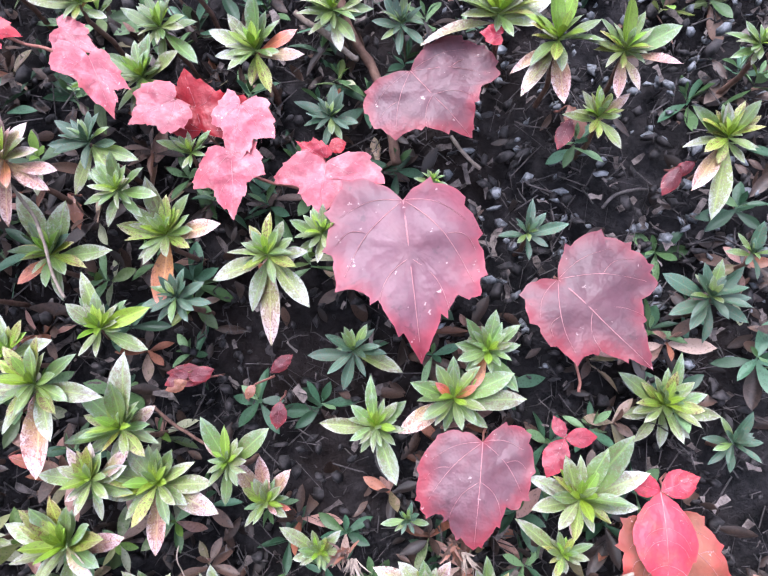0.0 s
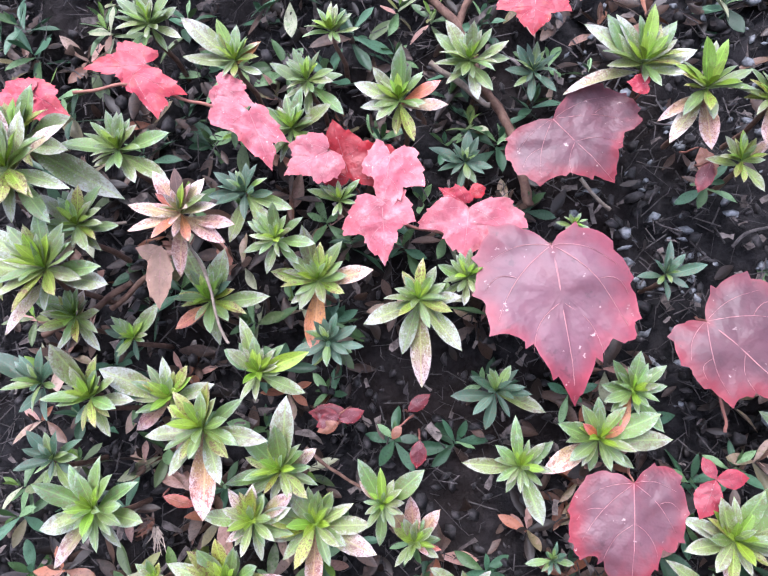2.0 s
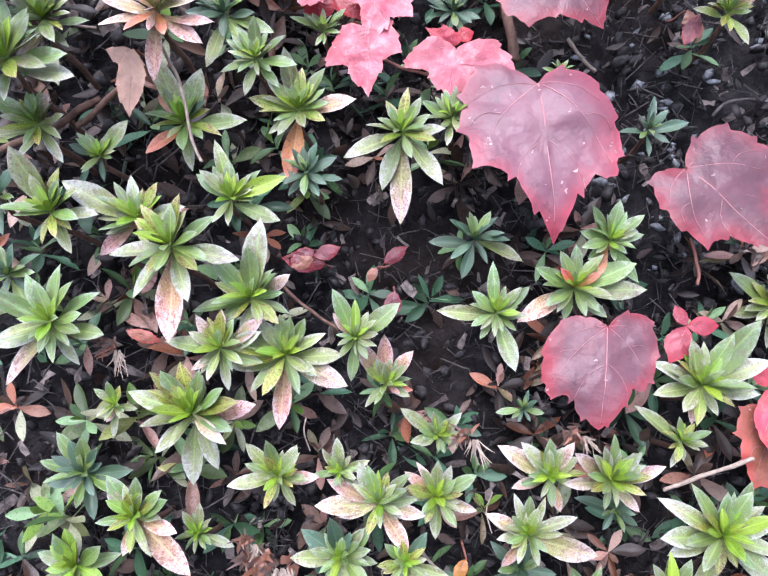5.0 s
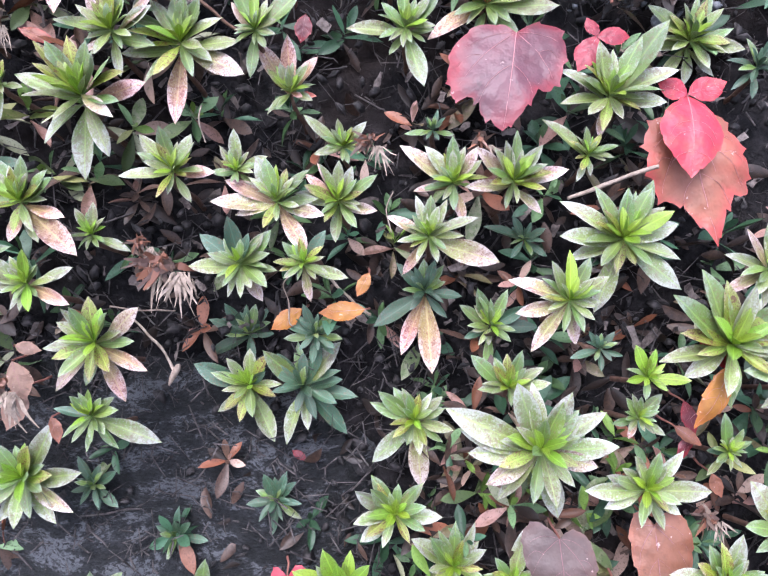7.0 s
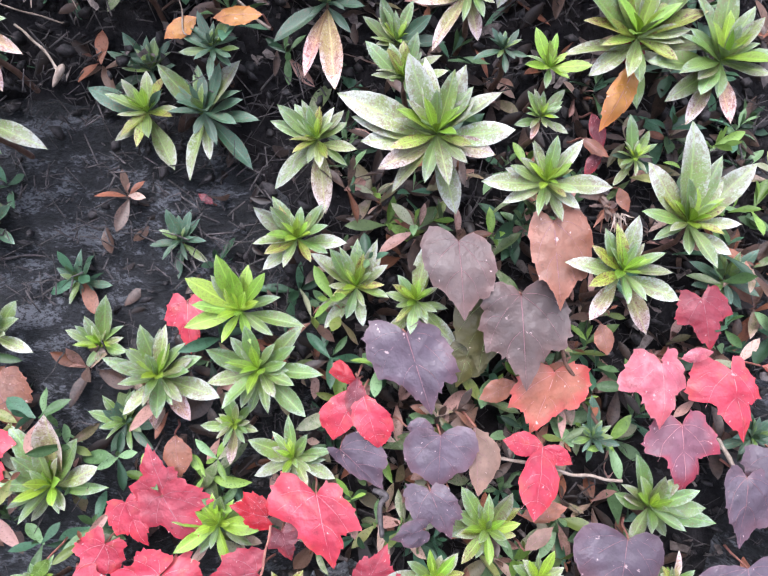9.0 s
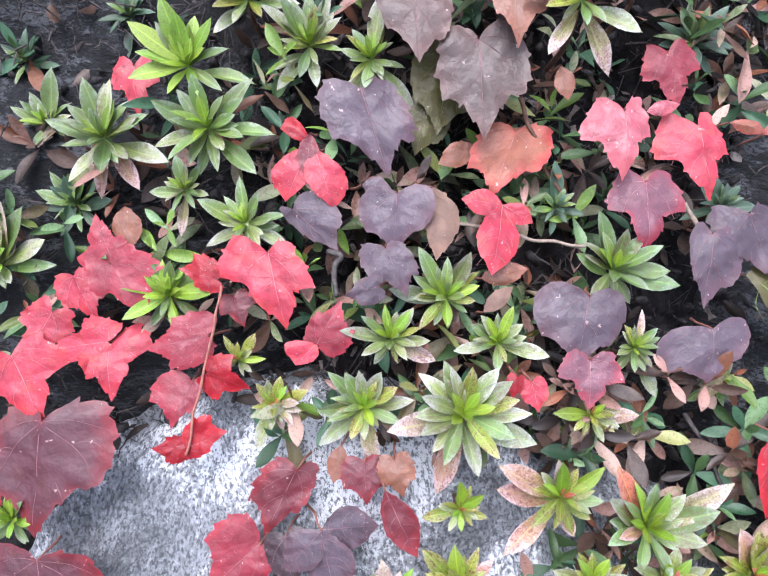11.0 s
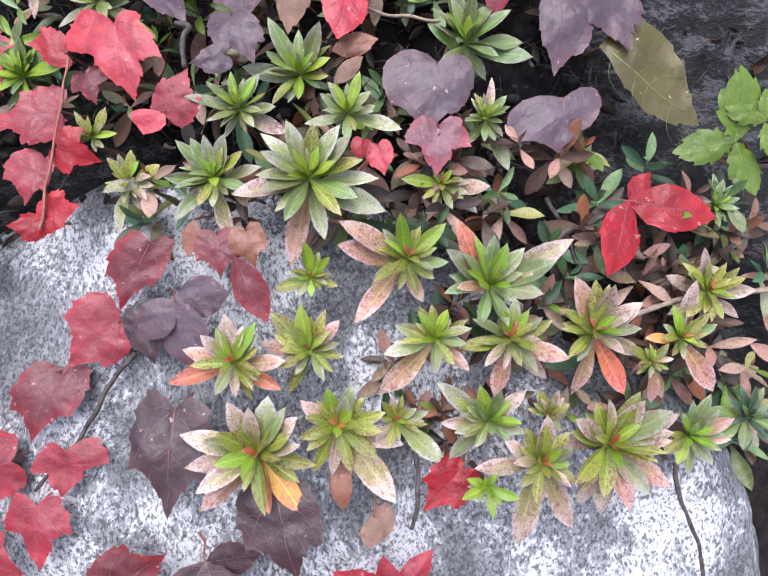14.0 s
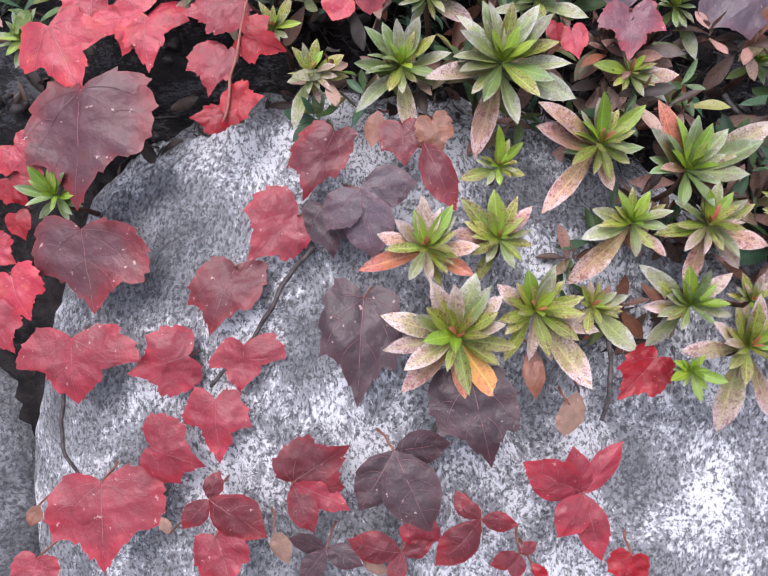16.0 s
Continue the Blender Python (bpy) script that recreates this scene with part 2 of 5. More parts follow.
boulder(0.105, -0.80, -0.147, 0.258, 0.333, 0.13, 1, "pale grey speckled granite boulder half hidden by creeper", fall=0.6)
boulder(-0.318, -0.84, -0.133, 0.187, 0.25, 0.125, 2, "pale granite boulder beside a dark crack")
# the next two boulders carry their shade in the stone colour
boulder(-0.22, -0.37, -0.154, 0.25, 0.19, 0.10, 3, "dark shaded rock among azalea shoots", SHADED_STONE, 2.6)
boulder(0.38, -0.40, -0.152, 0.18, 0.24, 0.10, 4, "dark shaded rock beside green weeds", SHADED_STONE, 2.6)
boulder(0.52, -0.86, -0.16, 0.17, 0.26, 0.11, 5, "grey granite boulder at the foot of the bank")


# ---- azalea shoots ----
def small_leaf_mesh(name, width, curl, fold, material):
    bm = bmesh.new()
    tag = bm.verts.layers.float.new("rim")
    nx, rows = 8, []
    for i in range(nx + 1):
        x = i / nx
        w = width * max(0.0, math.sin(math.pi * x ** 1.32)) ** 0.85 + 0.014 * (1 - x)
        row = []
        for j in (-1, -0.5, 0, 0.5, 1):
            p = bm.verts.new((x, j * w, -curl * x * x + fold * w * abs(j) ** 1.3 - 0.012 * (j == 0) + 0.012 * math.sin(x * 9 + j * 2)))
            p[tag] = max(abs(j), x ** 3)
            row.append(p)
        rows.append(row)
    for a, b in zip(rows, rows[1:]):
        for i in range(4):
            bm.faces.new((a[i], b[i], b[i + 1], a[i + 1]))
    me = bpy.data.meshes.new(name)
    bm.to_mesh(me)
    bm.free()
    for p in me.polygons:
        p.use_smooth = True
    me.materials.append(material)
    return me


LEAF_MESH = {}
for tone, m in LEAF.items():
    LEAF_MESH[tone] = [small_leaf_mesh("leaf", w, c, f, m) for w, c, f in ((0.145, 0.10, 0.3), (0.165, 0.20, 0.25), (0.15, -0.04, 0.45), (0.135, 0.26, 0.38), (0.155, 0.14, -0.12))]


def tube(bm, points, radii, sides=6):
    rings = []
    for i, p in enumerate(points):
        a, b = points[max(0, i - 1)], points[min(len(points) - 1, i + 1)]
        q = (b - a).to_track_quat("Z", "Y")
        rings.append([bm.verts.new(p + q @ Vector((math.cos(k * math.tau / sides), math.sin(k * math.tau / sides), 0)) * radii[i]) for k in range(sides)])
    for r, s in zip(rings, rings[1:]):
        for k in range(sides):
            bm.faces.new((r[k], r[(k + 1) % sides], s[(k + 1) % sides], s[k]))
    bm.faces.new(rings[-1])


MIXES = {
    # inner, middle and outer leaves
    "fresh": (("young", "young", "green"), ("green", "green", "mottled"), ("green", "mottled", "mottled", "pink")),
    "mottled": (("young", "young", "green"), ("green", "mottled", "lemon"), ("mottled", "mottled", "blush", "pink")),
    "bronze": (("young", "lemon", "young"), ("lemon", "lemon", "blush", "mottled"), ("blush", "pink", "pink", "blush", "russet")),
    "deep": (("green", "deep"), ("deep", "deep", "green"), ("deep", "deep", "dead")),
    "shade": (("green", "deep", "green"), ("deep", "green", "deep"), ("deep", "deep", "dead", "green")),
    "withered": (("dead", "pink"), ("dead", "russet", "blush"), ("dead", "dead", "pink")),
    "lime": (("young",), ("young", "young", "green"), ("green", "green", "mottled")),
}
SHOOT_LABEL = {
    "fresh": "azalea shoot with fresh green leaves",
    "mottled": "azalea shoot with pale speckled green leaves",
    "bronze": "azalea shoot with bronzed pink autumn leaves",
    "deep": "azalea shoot with dark green leaves in shade",
    "lime": "azalea shoot with bright lime green leaves",
    "withered": "small azalea shoot with withered pinkish leaves",
}


def leaf_set(heart, axis, r, mix, n, rng):
    """The leaves of one shoot as meshes and poses: old ones spread and hang, young ones stand round the heart."""
    q = axis.to_track_quat("Z", "Y").to_matrix()
    start = rng.uniform(0, math.tau)
    for i in range(n):
        f = i / (n - 1)
        az = start + i * 2.39996 + rng.uniform(-0.4, 0.4)
        el = radians(-16 + 90 * f ** 1.35 + rng.uniform(-14, 14))
        size = r * (1.0 - 0.55 * f ** 1.7) * rng.uniform(0.72, 1.15)
        d = Vector((math.cos(az) * math.cos(el), math.sin(az) * math.cos(el), math.sin(el)))
        t = Vector((-math.sin(az), math.cos(az), 0))
        tone = rng.choice(MIXES[mix][2 if f < 0.3 else 1 if f < 0.68 else 0])
        if f < 0.4 and (q @ d).dot(EV) < -0.45 and mix != "deep" and rng.random() < 0.36:
            tone, size = rng.choice(("pink", "pink", "blush", "blush", "mottled", "mottled", "russet")), size * 1.0
        if mix == "bronze" and i >= n - 2:
            tone, size = "russet", size * 0.5
        basis = Matrix((d, t, d.cross(t))).transposed()
        turn = q @ basis @ Matrix.Rotation(rng.uniform(-0.5, 0.5), 3, "X")
        place = heart + axis * r * (-0.42 + 0.42 * f)
        yield rng.choice(LEAF_MESH[tone]), Matrix.LocRotScale(place, turn.to_quaternion(), (size, size * rng.uniform(0.9, 1.15), size))


TONES = {"y": "young", "g": "green", "d": "deep", "m": "mottled", "w": "pale", "l": "lemon", "b": "blush", "p": "pink", "r": "russet", "o": "orange"}
HEARTS = {
    "fresh": ("young", "young", "young", "green"), "mottled": ("young", "young", "young", "green"), "bronze": ("lemon", "young", "lemon"),
    "deep": ("green", "deep", "deep"), "lime": ("young",), "withered": ("pink", "blush", "mottled"),
}
AXIS = (EN * 0.86 + EV * 0.5).normalized()


def shoot(x, y, z, mix, spec):
    """A shoot whose heart stands at x, y, z. spec names its outer leaves: the way each points on the bank in degrees, its reach in millimetres and its tone."""
    shoot.count += 1
    rng = random.Random(shoot.count)
    heart = Vector((x, y, z))
    outer = []
    for word in spec.split():
        way, rest = word.split(":")
        outer.append((radians(int(way)), int(rest[:-1]) * 0.00096, TONES[rest[-1]]))
    reach = sorted(r for _, r, _ in outer)[len(outer) // 2]
    axis = (AXIS + EU * rng.uniform(-0.12, 0.12) + EV * rng.uniform(-0.1, 0.1)).normalized()
    foot = heart - axis * reach * 1.1 - EN * 0.03
    thing = new("azalea_shoot")
    thing.location = foot
    tagged(thing, SHOOT_LABEL[mix], "azalea", "azalea shoots")
    bm = bmesh.new()
    mid = heart - axis * reach * 0.7
    tube(bm, [Vector(), (mid - foot) * 0.5 + EU * 0.002, mid - foot, heart - axis * reach * 0.2 - foot], [0.0015, 0.0014, 0.0012, 0.0007])
    mesh_object("stem", bm, STEM, thing)

    def leaf(base, tip, face, tone, roll=0.35):
        d = tip - base
        size = d.length
        d.normalize()
        side = face.cross(d).normalized()
        turn = Matrix((d, side, d.cross(side))).transposed() @ Matrix.Rotation(rng.uniform(-roll, roll), 3, "X")
        ob = new("leaf", rng.choice(LEAF_MESH[tone]))
        ob.parent = thing
        ob.matrix_basis = Matrix.LocRotScale(base - foot, turn.to_quaternion(), (size, size * rng.uniform(0.84, 1.04), size))

    for way, r, tone in outer:
        flat = EU * math.cos(way) + EV * math.sin(way)
        small = tone == "young" or r < 0.72 * reach
        out = 0.42 if small else 0.10 + 0.22 * math.sin(way)
        base = heart - axis * reach * (0.12 if small else rng.uniform(0.2, 0.34))
        leaf(base, heart + flat * r + EN * r * (out + rng.uniform(-0.08, 0.08)), axis * 0.7 + EN * 0.6, tone)
    # middle leaves in the widest gaps, then the tuft of young ones round the tip
    ways = sorted(w for w, _, _ in outer)
    gaps = sorted(((b - a, (a + b) / 2) for a, b in zip(ways, ways[1:] + [ways[0] + math.tau])), reverse=True)
    middle = [way for _, way in gaps[:6]]
    if mix in ("mottled", "bronze", "fresh"):
        middle += [way + rng.uniform(0.3, 0.6) for _, way in gaps[:4]]
    for way in middle:
        flat = EU * math.cos(way) + EV * math.sin(way)
        r = reach * rng.uniform(0.52, 0.84)
        leaf(heart - axis * reach * 0.15, heart + flat * r + EN * r * rng.uniform(0.15, 0.5), axis, rng.choice(MIXES[mix][1]))
    start = rng.uniform(0, math.tau)
    for i in range(8):
        way = start + i * 2.39996
        f = i / 7
        flat = EU * math.cos(way) + axis.cross(EU) * math.sin(way)
        r = reach * (0.68 - 0.26 * f) * rng.uniform(0.85, 1.15)
        tone = rng.choice(HEARTS[mix])
        if mix == "bronze" and i >= 6:
            tone, r = "russet", r * 0.7
        leaf(heart - axis * reach * 0.1, heart + flat * r * (0.75 - 0.5 * f) + axis * r * (0.5 + 0.45 * f), axis, tone, 0.25)
    return thing


shoot.count = 0


# ---- creeper leaves ----
def creeper_material(name, centre, edge, blotch, amount=0.3, rough=0.4):
    """A creeper leaf in autumn colour: one colour in the middle, another at the margin, blotches and pale specks."""
    k = Nodes(name)
    c, v, rnd = k.coords()
    rim = k.t.nodes.new("ShaderNodeAttribute")
    rim.attribute_name = "rim"
    big = k.noise(v, 2.6, 3.0)
    fine = k.noise(v, 22.0, 4.0, 0.65)
    cells = k.noise(v, 9.0, 3.0)
    far = k.math("ADD", rim.outputs["Fac"], k.math("MULTIPLY", k.math("SUBTRACT", big, 0.5), 0.9))
    col = k.mix(k.ramp(far, 0.62, 1.2), centre, edge)
    sep = k.t.nodes.new("ShaderNodeSeparateXYZ")
    k.link(c, sep.inputs[0])
    drift = k.math("ADD", k.math("MULTIPLY", sep.outputs[0], 0.9), k.math("MULTIPLY", sep.outputs[1], k.math("MULTIPLY", k.math("SUBTRACT", rnd, 0.5), 2.2)))
    drift = k.math("ADD", drift, k.math("SUBTRACT", big, 0.5))
    col = k.mix(k.math("MULTIPLY", k.ramp(drift, 0.45, 1.05), 0.65), col, edge)
    col = k.mix(k.math("MULTIPLY", k.ramp(drift, 0.28, -0.15), 0.4), col, tuple(x * 0.7 for x in centre))
    col = k.mix(k.math("MULTIPLY", k.ramp(k.noise(v, 4.0, 4.0, 0.6), 0.55 - amount * 0.2, 0.8), amount), col, blotch)
    col = k.mix(k.math("MULTIPLY", k.ramp(cells, 0.4, 0.7), 0.22), col, tuple(x * 0.6 for x in centre))
    col = k.mix(k.math("MULTIPLY", k.ramp(rim.outputs["Fac"], 0.955, 1.0), 0.2), col, tuple(min(0.5, x * 1.5 + 0.04) for x in edge))
    col = k.mix(k.math("MULTIPLY", k.ramp(fine, 0.5, 0.7), 0.15), col, tuple(x * 0.4 for x in centre))
    col = k.mix(k.math("MULTIPLY", k.ramp(fine, 0.70, 0.75), 0.45), col, (0.38, 0.30, 0.27))
    scar = k.math("MULTIPLY", k.ramp(k.noise(v, 12.0, 3.0, 0.6), 0.68, 0.71), 0.6)
    col = k.mix(scar, col, (0.40, 0.30, 0.28))
    spot = k.math("MULTIPLY", k.ramp(k.noise(v, 7.0, 4.0, 0.7), 0.62, 0.70), 0.5)
    col = k.mix(spot, col, tuple(x * 0.35 for x in centre))
    hsv = k.node("ShaderNodeHueSaturation", Saturation=1.06)
    k.link(col, hsv.inputs["Color"])
    shade = k.noise(v, 3.4, 3.0, 0.6)
    k.link(k.math("ADD", k.math("ADD", 0.40, k.math("MULTIPLY", rnd, 0.3)), k.math("MULTIPLY", shade, 0.9)), hsv.inputs["Value"])
    return k.surface(hsv.outputs[0], k.math("ADD", rough, k.math("MULTIPLY", big, 0.15)), k.noise(v, 5.0, 3.0, 0.55), 0.12, 0.025, thin=0.1, gloss=0.36)


CREEPER = {
    # grey in the rosegrey and winegrey middles is partly sky sheen coloured in
    "rosegrey": creeper_material("rose_grey_leaf", (0.10, 0.042, 0.055), (0.18, 0.028, 0.04), (0.15, 0.06, 0.066)),
    "winegrey": creeper_material("wine_grey_leaf", (0.058, 0.021, 0.027), (0.125, 0.015, 0.019), (0.10, 0.045, 0.022)),
    "redgrey": creeper_material("dull_red_leaf", (0.085, 0.034, 0.043), (0.165, 0.021, 0.029), (0.13, 0.034, 0.038)),
    # whitish blotches imitate glare on the pink blades
    "pink": creeper_material("rose_pink_leaf", (0.245, 0.06, 0.078), (0.33, 0.085, 0.095), (0.42, 0.25, 0.24), 0.5),
    "coral": creeper_material("coral_red_leaf", (0.26, 0.034, 0.05), (0.31, 0.036, 0.044), (0.36, 0.14, 0.06), 0.3),
    "red": creeper_material("scarlet_leaf", (0.185, 0.012, 0.017), (0.245, 0.016, 0.02), (0.10, 0.011, 0.013), 0.4),
    "wine": creeper_material("wine_red_leaf", (0.086, 0.018, 0.023), (0.155, 0.017, 0.021), (0.05, 0.017, 0.02), 0.4),
    "rosewine": creeper_material("faded_wine_leaf", (0.165, 0.026, 0.036), (0.225, 0.026, 0.036), (0.10, 0.03, 0.034), 0.4),
    "purple": creeper_material("dusky_purple_leaf", (0.056, 0.040, 0.052), (0.07, 0.035, 0.044), (0.045, 0.03, 0.036)),
    "dark": creeper_material("dark_purple_leaf", (0.032, 0.019, 0.023), (0.045, 0.02, 0.024), (0.024, 0.016, 0.018)),
    "brown": creeper_material("brown_grey_leaf", (0.066, 0.045, 0.041), (0.085, 0.046, 0.040), (0.05, 0.032, 0.028), 0.4),
    "tan": creeper_material("tan_brown_leaf", (0.15, 0.068, 0.045), (0.18, 0.07, 0.045), (0.1, 0.045, 0.03), 0.5),
    "blotch": creeper_material("blotched_orange_leaf", (0.2, 0.075, 0.05), (0.28, 0.045, 0.045), (0.14, 0.07, 0.04), 0.6),
    "amber": creeper_material("amber_leaf", (0.25, 0.115, 0.03), (0.27, 0.10, 0.035), (0.13, 0.06, 0.03), 0.6),
    "olive": creeper_material("olive_green_leaf", (0.046, 0.042, 0.011), (0.05, 0.042, 0.012), (0.07, 0.045, 0.015), 0.5),
    "weed": creeper_material("fresh_weed_leaf", (0.062, 0.105, 0.012), (0.07, 0.115, 0.015), (0.045, 0.085, 0.012), 0.3),
    "dry": creeper_material("crumpled_dry_leaf", (0.17, 0.11, 0.085), (0.2, 0.12, 0.09), (0.1, 0.065, 0.05), 0.5, 0.7),
}
COLOUR_WORDS = {
    "rosegrey": "rose red creeper leaf with greyish sheen coloured into its middle", "winegrey": "dark wine red creeper leaf with painted greyish sheen",
    "redgrey": "dull red creeper leaf with brighter red margin", "pink": "pale rose pink creeper leaf on thin stalk",
    "coral": "bright coral red creeper leaf", "red": "scarlet red creeper leaf with toothed margin", "wine": "dark wine red creeper leaf",
    "rosewine": "faded wine red creeper leaf with toothed margin", "purple": "dusky grey purple creeper leaf",
    "dark": "dark purple brown creeper leaf lying on granite", "brown": "brownish grey creeper leaf hanging down",
    "tan": "tan brown withering creeper leaf", "blotch": "blotched orange red creeper leaf", "amber": "small amber brown withering leaf", "olive": "olive green creeper leaf in shade",
    "weed": "fresh green toothed weed leaf", "dry": "crumpled dry brown leaf",
}
VEIN = {
    t: bark_material("vein_" + t, *(((0.28, 0.125, 0.13), (0.34, 0.165, 0.17)) if t in ("rosegrey", "redgrey", "pink", "coral", "blotch", "amber")
                                    else ((0.12, 0.16, 0.06), (0.15, 0.2, 0.08)) if t in ("weed", "olive") else ((0.15, 0.07, 0.078), (0.2, 0.105, 0.115))))
    for t in CREEPER
}
STALK = bark_material("leaf_stalk", (0.17, 0.06, 0.05), (0.24, 0.11, 0.08))

# half outlines from the stalk to the tip, for a midrib of length 1
OUTLINE = {
    "broad": ((0, 0), (-0.09, 0.08), (-0.15, 0.24), (-0.09, 0.39), (0.04, 0.46), (0.17, 0.49), (0.3, 0.51), (0.44, 0.48), (0.58, 0.45), (0.585, 0.3), (0.64, 0.23), (0.74, 0.16), (0.86, 0.07), (1, 0)),
    "lobed": ((0, 0), (-0.1, 0.08), (-0.2, 0.22), (-0.17, 0.37), (-0.02, 0.42), (0.1, 0.5), (0.24, 0.54), (0.4, 0.56), (0.42, 0.38), (0.47, 0.25), (0.6, 0.25), (0.72, 0.18), (0.85, 0.07), (1, 0)),
    "heart": ((0, 0), (-0.09, 0.1), (-0.15, 0.25), (-0.1, 0.4), (0.06, 0.49), (0.24, 0.51), (0.4, 0.48), (0.53, 0.43), (0.64, 0.37), (0.67, 0.25), (0.78, 0.15), (0.89, 0.06), (1, 0)),
    "cleft": ((0, 0), (-0.1, 0.1), (-0.15, 0.25), (-0.08, 0.4), (0.1, 0.49), (0.3, 0.51), (0.44, 0.49), (0.58, 0.46), (0.66, 0.38), (0.63, 0.28), (0.71, 0.23), (0.82, 0.18), (0.92, 0.09), (1, 0)),
    "oval": ((0, 0), (0.05, 0.1), (0.15, 0.28), (0.3, 0.43), (0.46, 0.5), (0.62, 0.46), (0.76, 0.34), (0.88, 0.16), (1, 0)),
}


def outline_points(kind, width, teeth, rng, skew=0.0, shear=0.0):
    """The closed margin, with teeth, as points of the leaf's own plane."""
    half = OUTLINE[kind]
    out = []
    for side in (1, -1):
        stretch = width * (1 + side * skew) * rng.uniform(0.97, 1.03)
        line = []
        for (x0, y0), (x1, y1) in zip(half, half[1:]):
            for j in range(4):
                f = j / 4
                line.append(Vector((x0 + (x1 - x0) * f, side * stretch * (y0 + (y1 - y0) * f), 0)))
        line.append(Vector((1, 0, 0)))
        # round the polygon once, then set small teeth
        soft = [line[0]] + [(line[i - 1] + line[i] * 2 + line[i + 1]) / 4 for i in range(1, len(line) - 1)] + [line[-1]]
        n = len(soft)
        for i in range(6, n - 3):
            a = (soft[i] - Vector((0.3, 0, 0))).normalized()
            step = (i + (side < 0) * 3) % 7
            soft[i] = soft[i] + a * teeth * (0.04 if step == 0 else -0.024 if step == 1 else -0.016 if step == 2 else 0.004 * step - 0.012) * rng.uniform(0.5, 1.4)
        out.append(soft)
    return [Vector((p.x + shear * p.y, p.y, 0)) for p in out[0] + out[1][-2:0:-1]]


def blade(name, kind, width, tone, parent, place, turn, length, rng, fold=0.15, arch=0.12, wave=0.08, teeth=1.0, skew=0.0, shear=0.0):
    """One leaf blade with its veins, laid from its foot along the turn's x."""
    rim_line = outline_points(kind, width, teeth, rng, skew, shear)
    off = Vector((rng.uniform(0, 50), rng.uniform(0, 50), 0))

    def lift(p):
        q = abs(p.y) / max(width, 0.2)
        return arch * (p.x - p.x * p.x) * 1.6 - fold * q * q + wave * noise.noise(p * 2.2 + off) + 0.03 * noise.noise(p * 6 + off)

    bm = bmesh.new()
    tag = bm.verts.layers.float.new("rim")
    centre = Vector((0.30, 0, 0))
    rings, steps = [], (0.22, 0.45, 0.66, 0.84, 1.0)
    mid = bm.verts.new((*centre.xy, lift(centre)))
    for s in steps:
        ring = []
        for p in rim_line:
            q = centre.lerp(p, s)
            x = bm.verts.new((q.x, q.y, lift(q)))
            x[tag] = s
            ring.append(x)
        rings.append(ring)
    n = len(rim_line)
    for i in range(n):
        bm.faces.new((mid, rings[0][i], rings[0][(i + 1) % n]))
        for r, s in zip(rings, rings[1:]):
            bm.faces.new((r[i], s[i], s[(i + 1) % n], r[(i + 1) % n]))
    bmesh.ops.recalc_face_normals(bm, faces=bm.faces)
    ob = mesh_object(name, bm, CREEPER[tone], parent)
    ob.matrix_basis = Matrix.LocRotScale(place, turn.to_quaternion(), (length,) * 3)

    bm = bmesh.new()

    def strip(a, b, w0, w1, start=None):
        side = Vector((-(b - a).y, (b - a).x, 0)).normalized()
        last, spine = None, []
        for i in range(9):
            f = i / 8
            p = a.lerp(b, f) + side * 0.05 * math.sin(math.pi * f) * (1 if b.y > a.y else -1) * (abs(b.y) > 0.02)
            w = w0 + (w1 - w0) * f
            if i == 0 and start:
                spine.append(start)
                continue
            row = []
            for k in (-1, 0, 1):
                q = p + side * w * k
                row.append(bm.verts.new((q.x, q.y, lift(q) + (0.005 if k == 0 else 0.0012))))
            if last:
                bm.faces.new((last[0], row[0], row[1], last[1]))
                bm.faces.new((last[1], row[1], row[2], last[2]))
            elif start:
                bm.faces.new((start, row[0], row[1]))
                bm.faces.new((start, row[1], row[2]))
            last = row
            spine.append(row[1])
        return spine

    rib = strip(Vector((0, 0, 0)), Vector((0.96, 0, 0)), 0.0058, 0.0013)
    if kind != "oval":
        for s in (1, -1):
            w = s * width * (1 + s * skew)
            side_rib = strip(rib[0].co.copy(), Vector((0.50 + shear * w * 0.40, w * 0.40, 0)), 0.004, 0.0012, rib[0])
            strip(rib[0].co.copy(), Vector((0.12 + shear * w * 0.40, w * 0.40, 0)), 0.0032, 0.001, rib[0])
            strip(rib[3].co.copy(), Vector((0.68 + shear * w * 0.2, w * 0.22, 0)), 0.003, 0.001, rib[3])
            strip(side_rib[4].co.copy(), Vector((0.3 + shear * w * 0.44, w * 0.44, 0)), 0.003, 0.001, side_rib[4])
    else:
        for s in (1, -1):
            for f in (1, 3, 4, 6):
                strip(rib[f].co.copy(), Vector((f * 0.12 + 0.2, s * width * 0.36, 0)), 0.003, 0.001, rib[f])
    mesh_object("venation", bm, VEIN[tone], ob, "paler raised veins")
    return ob


def leaf_turn(a, b, out):
    x = (b - a).normalized()
    y = out.cross(x).normalized()
    return Matrix((x, y, x.cross(y))).transposed()


def stalk(thing, at, towards):
    bm = bmesh.new()
    bend = towards * 0.5 - EN * 0.004
    tube(bm, [at, at + bend * 0.5 + EN * 0.002, at + bend, at + towards], [0.0005, 0.0005, 0.0006, 0.0007], 5)
    mesh_object("stalk", bm, STALK, thing, "thin reddish stalk")


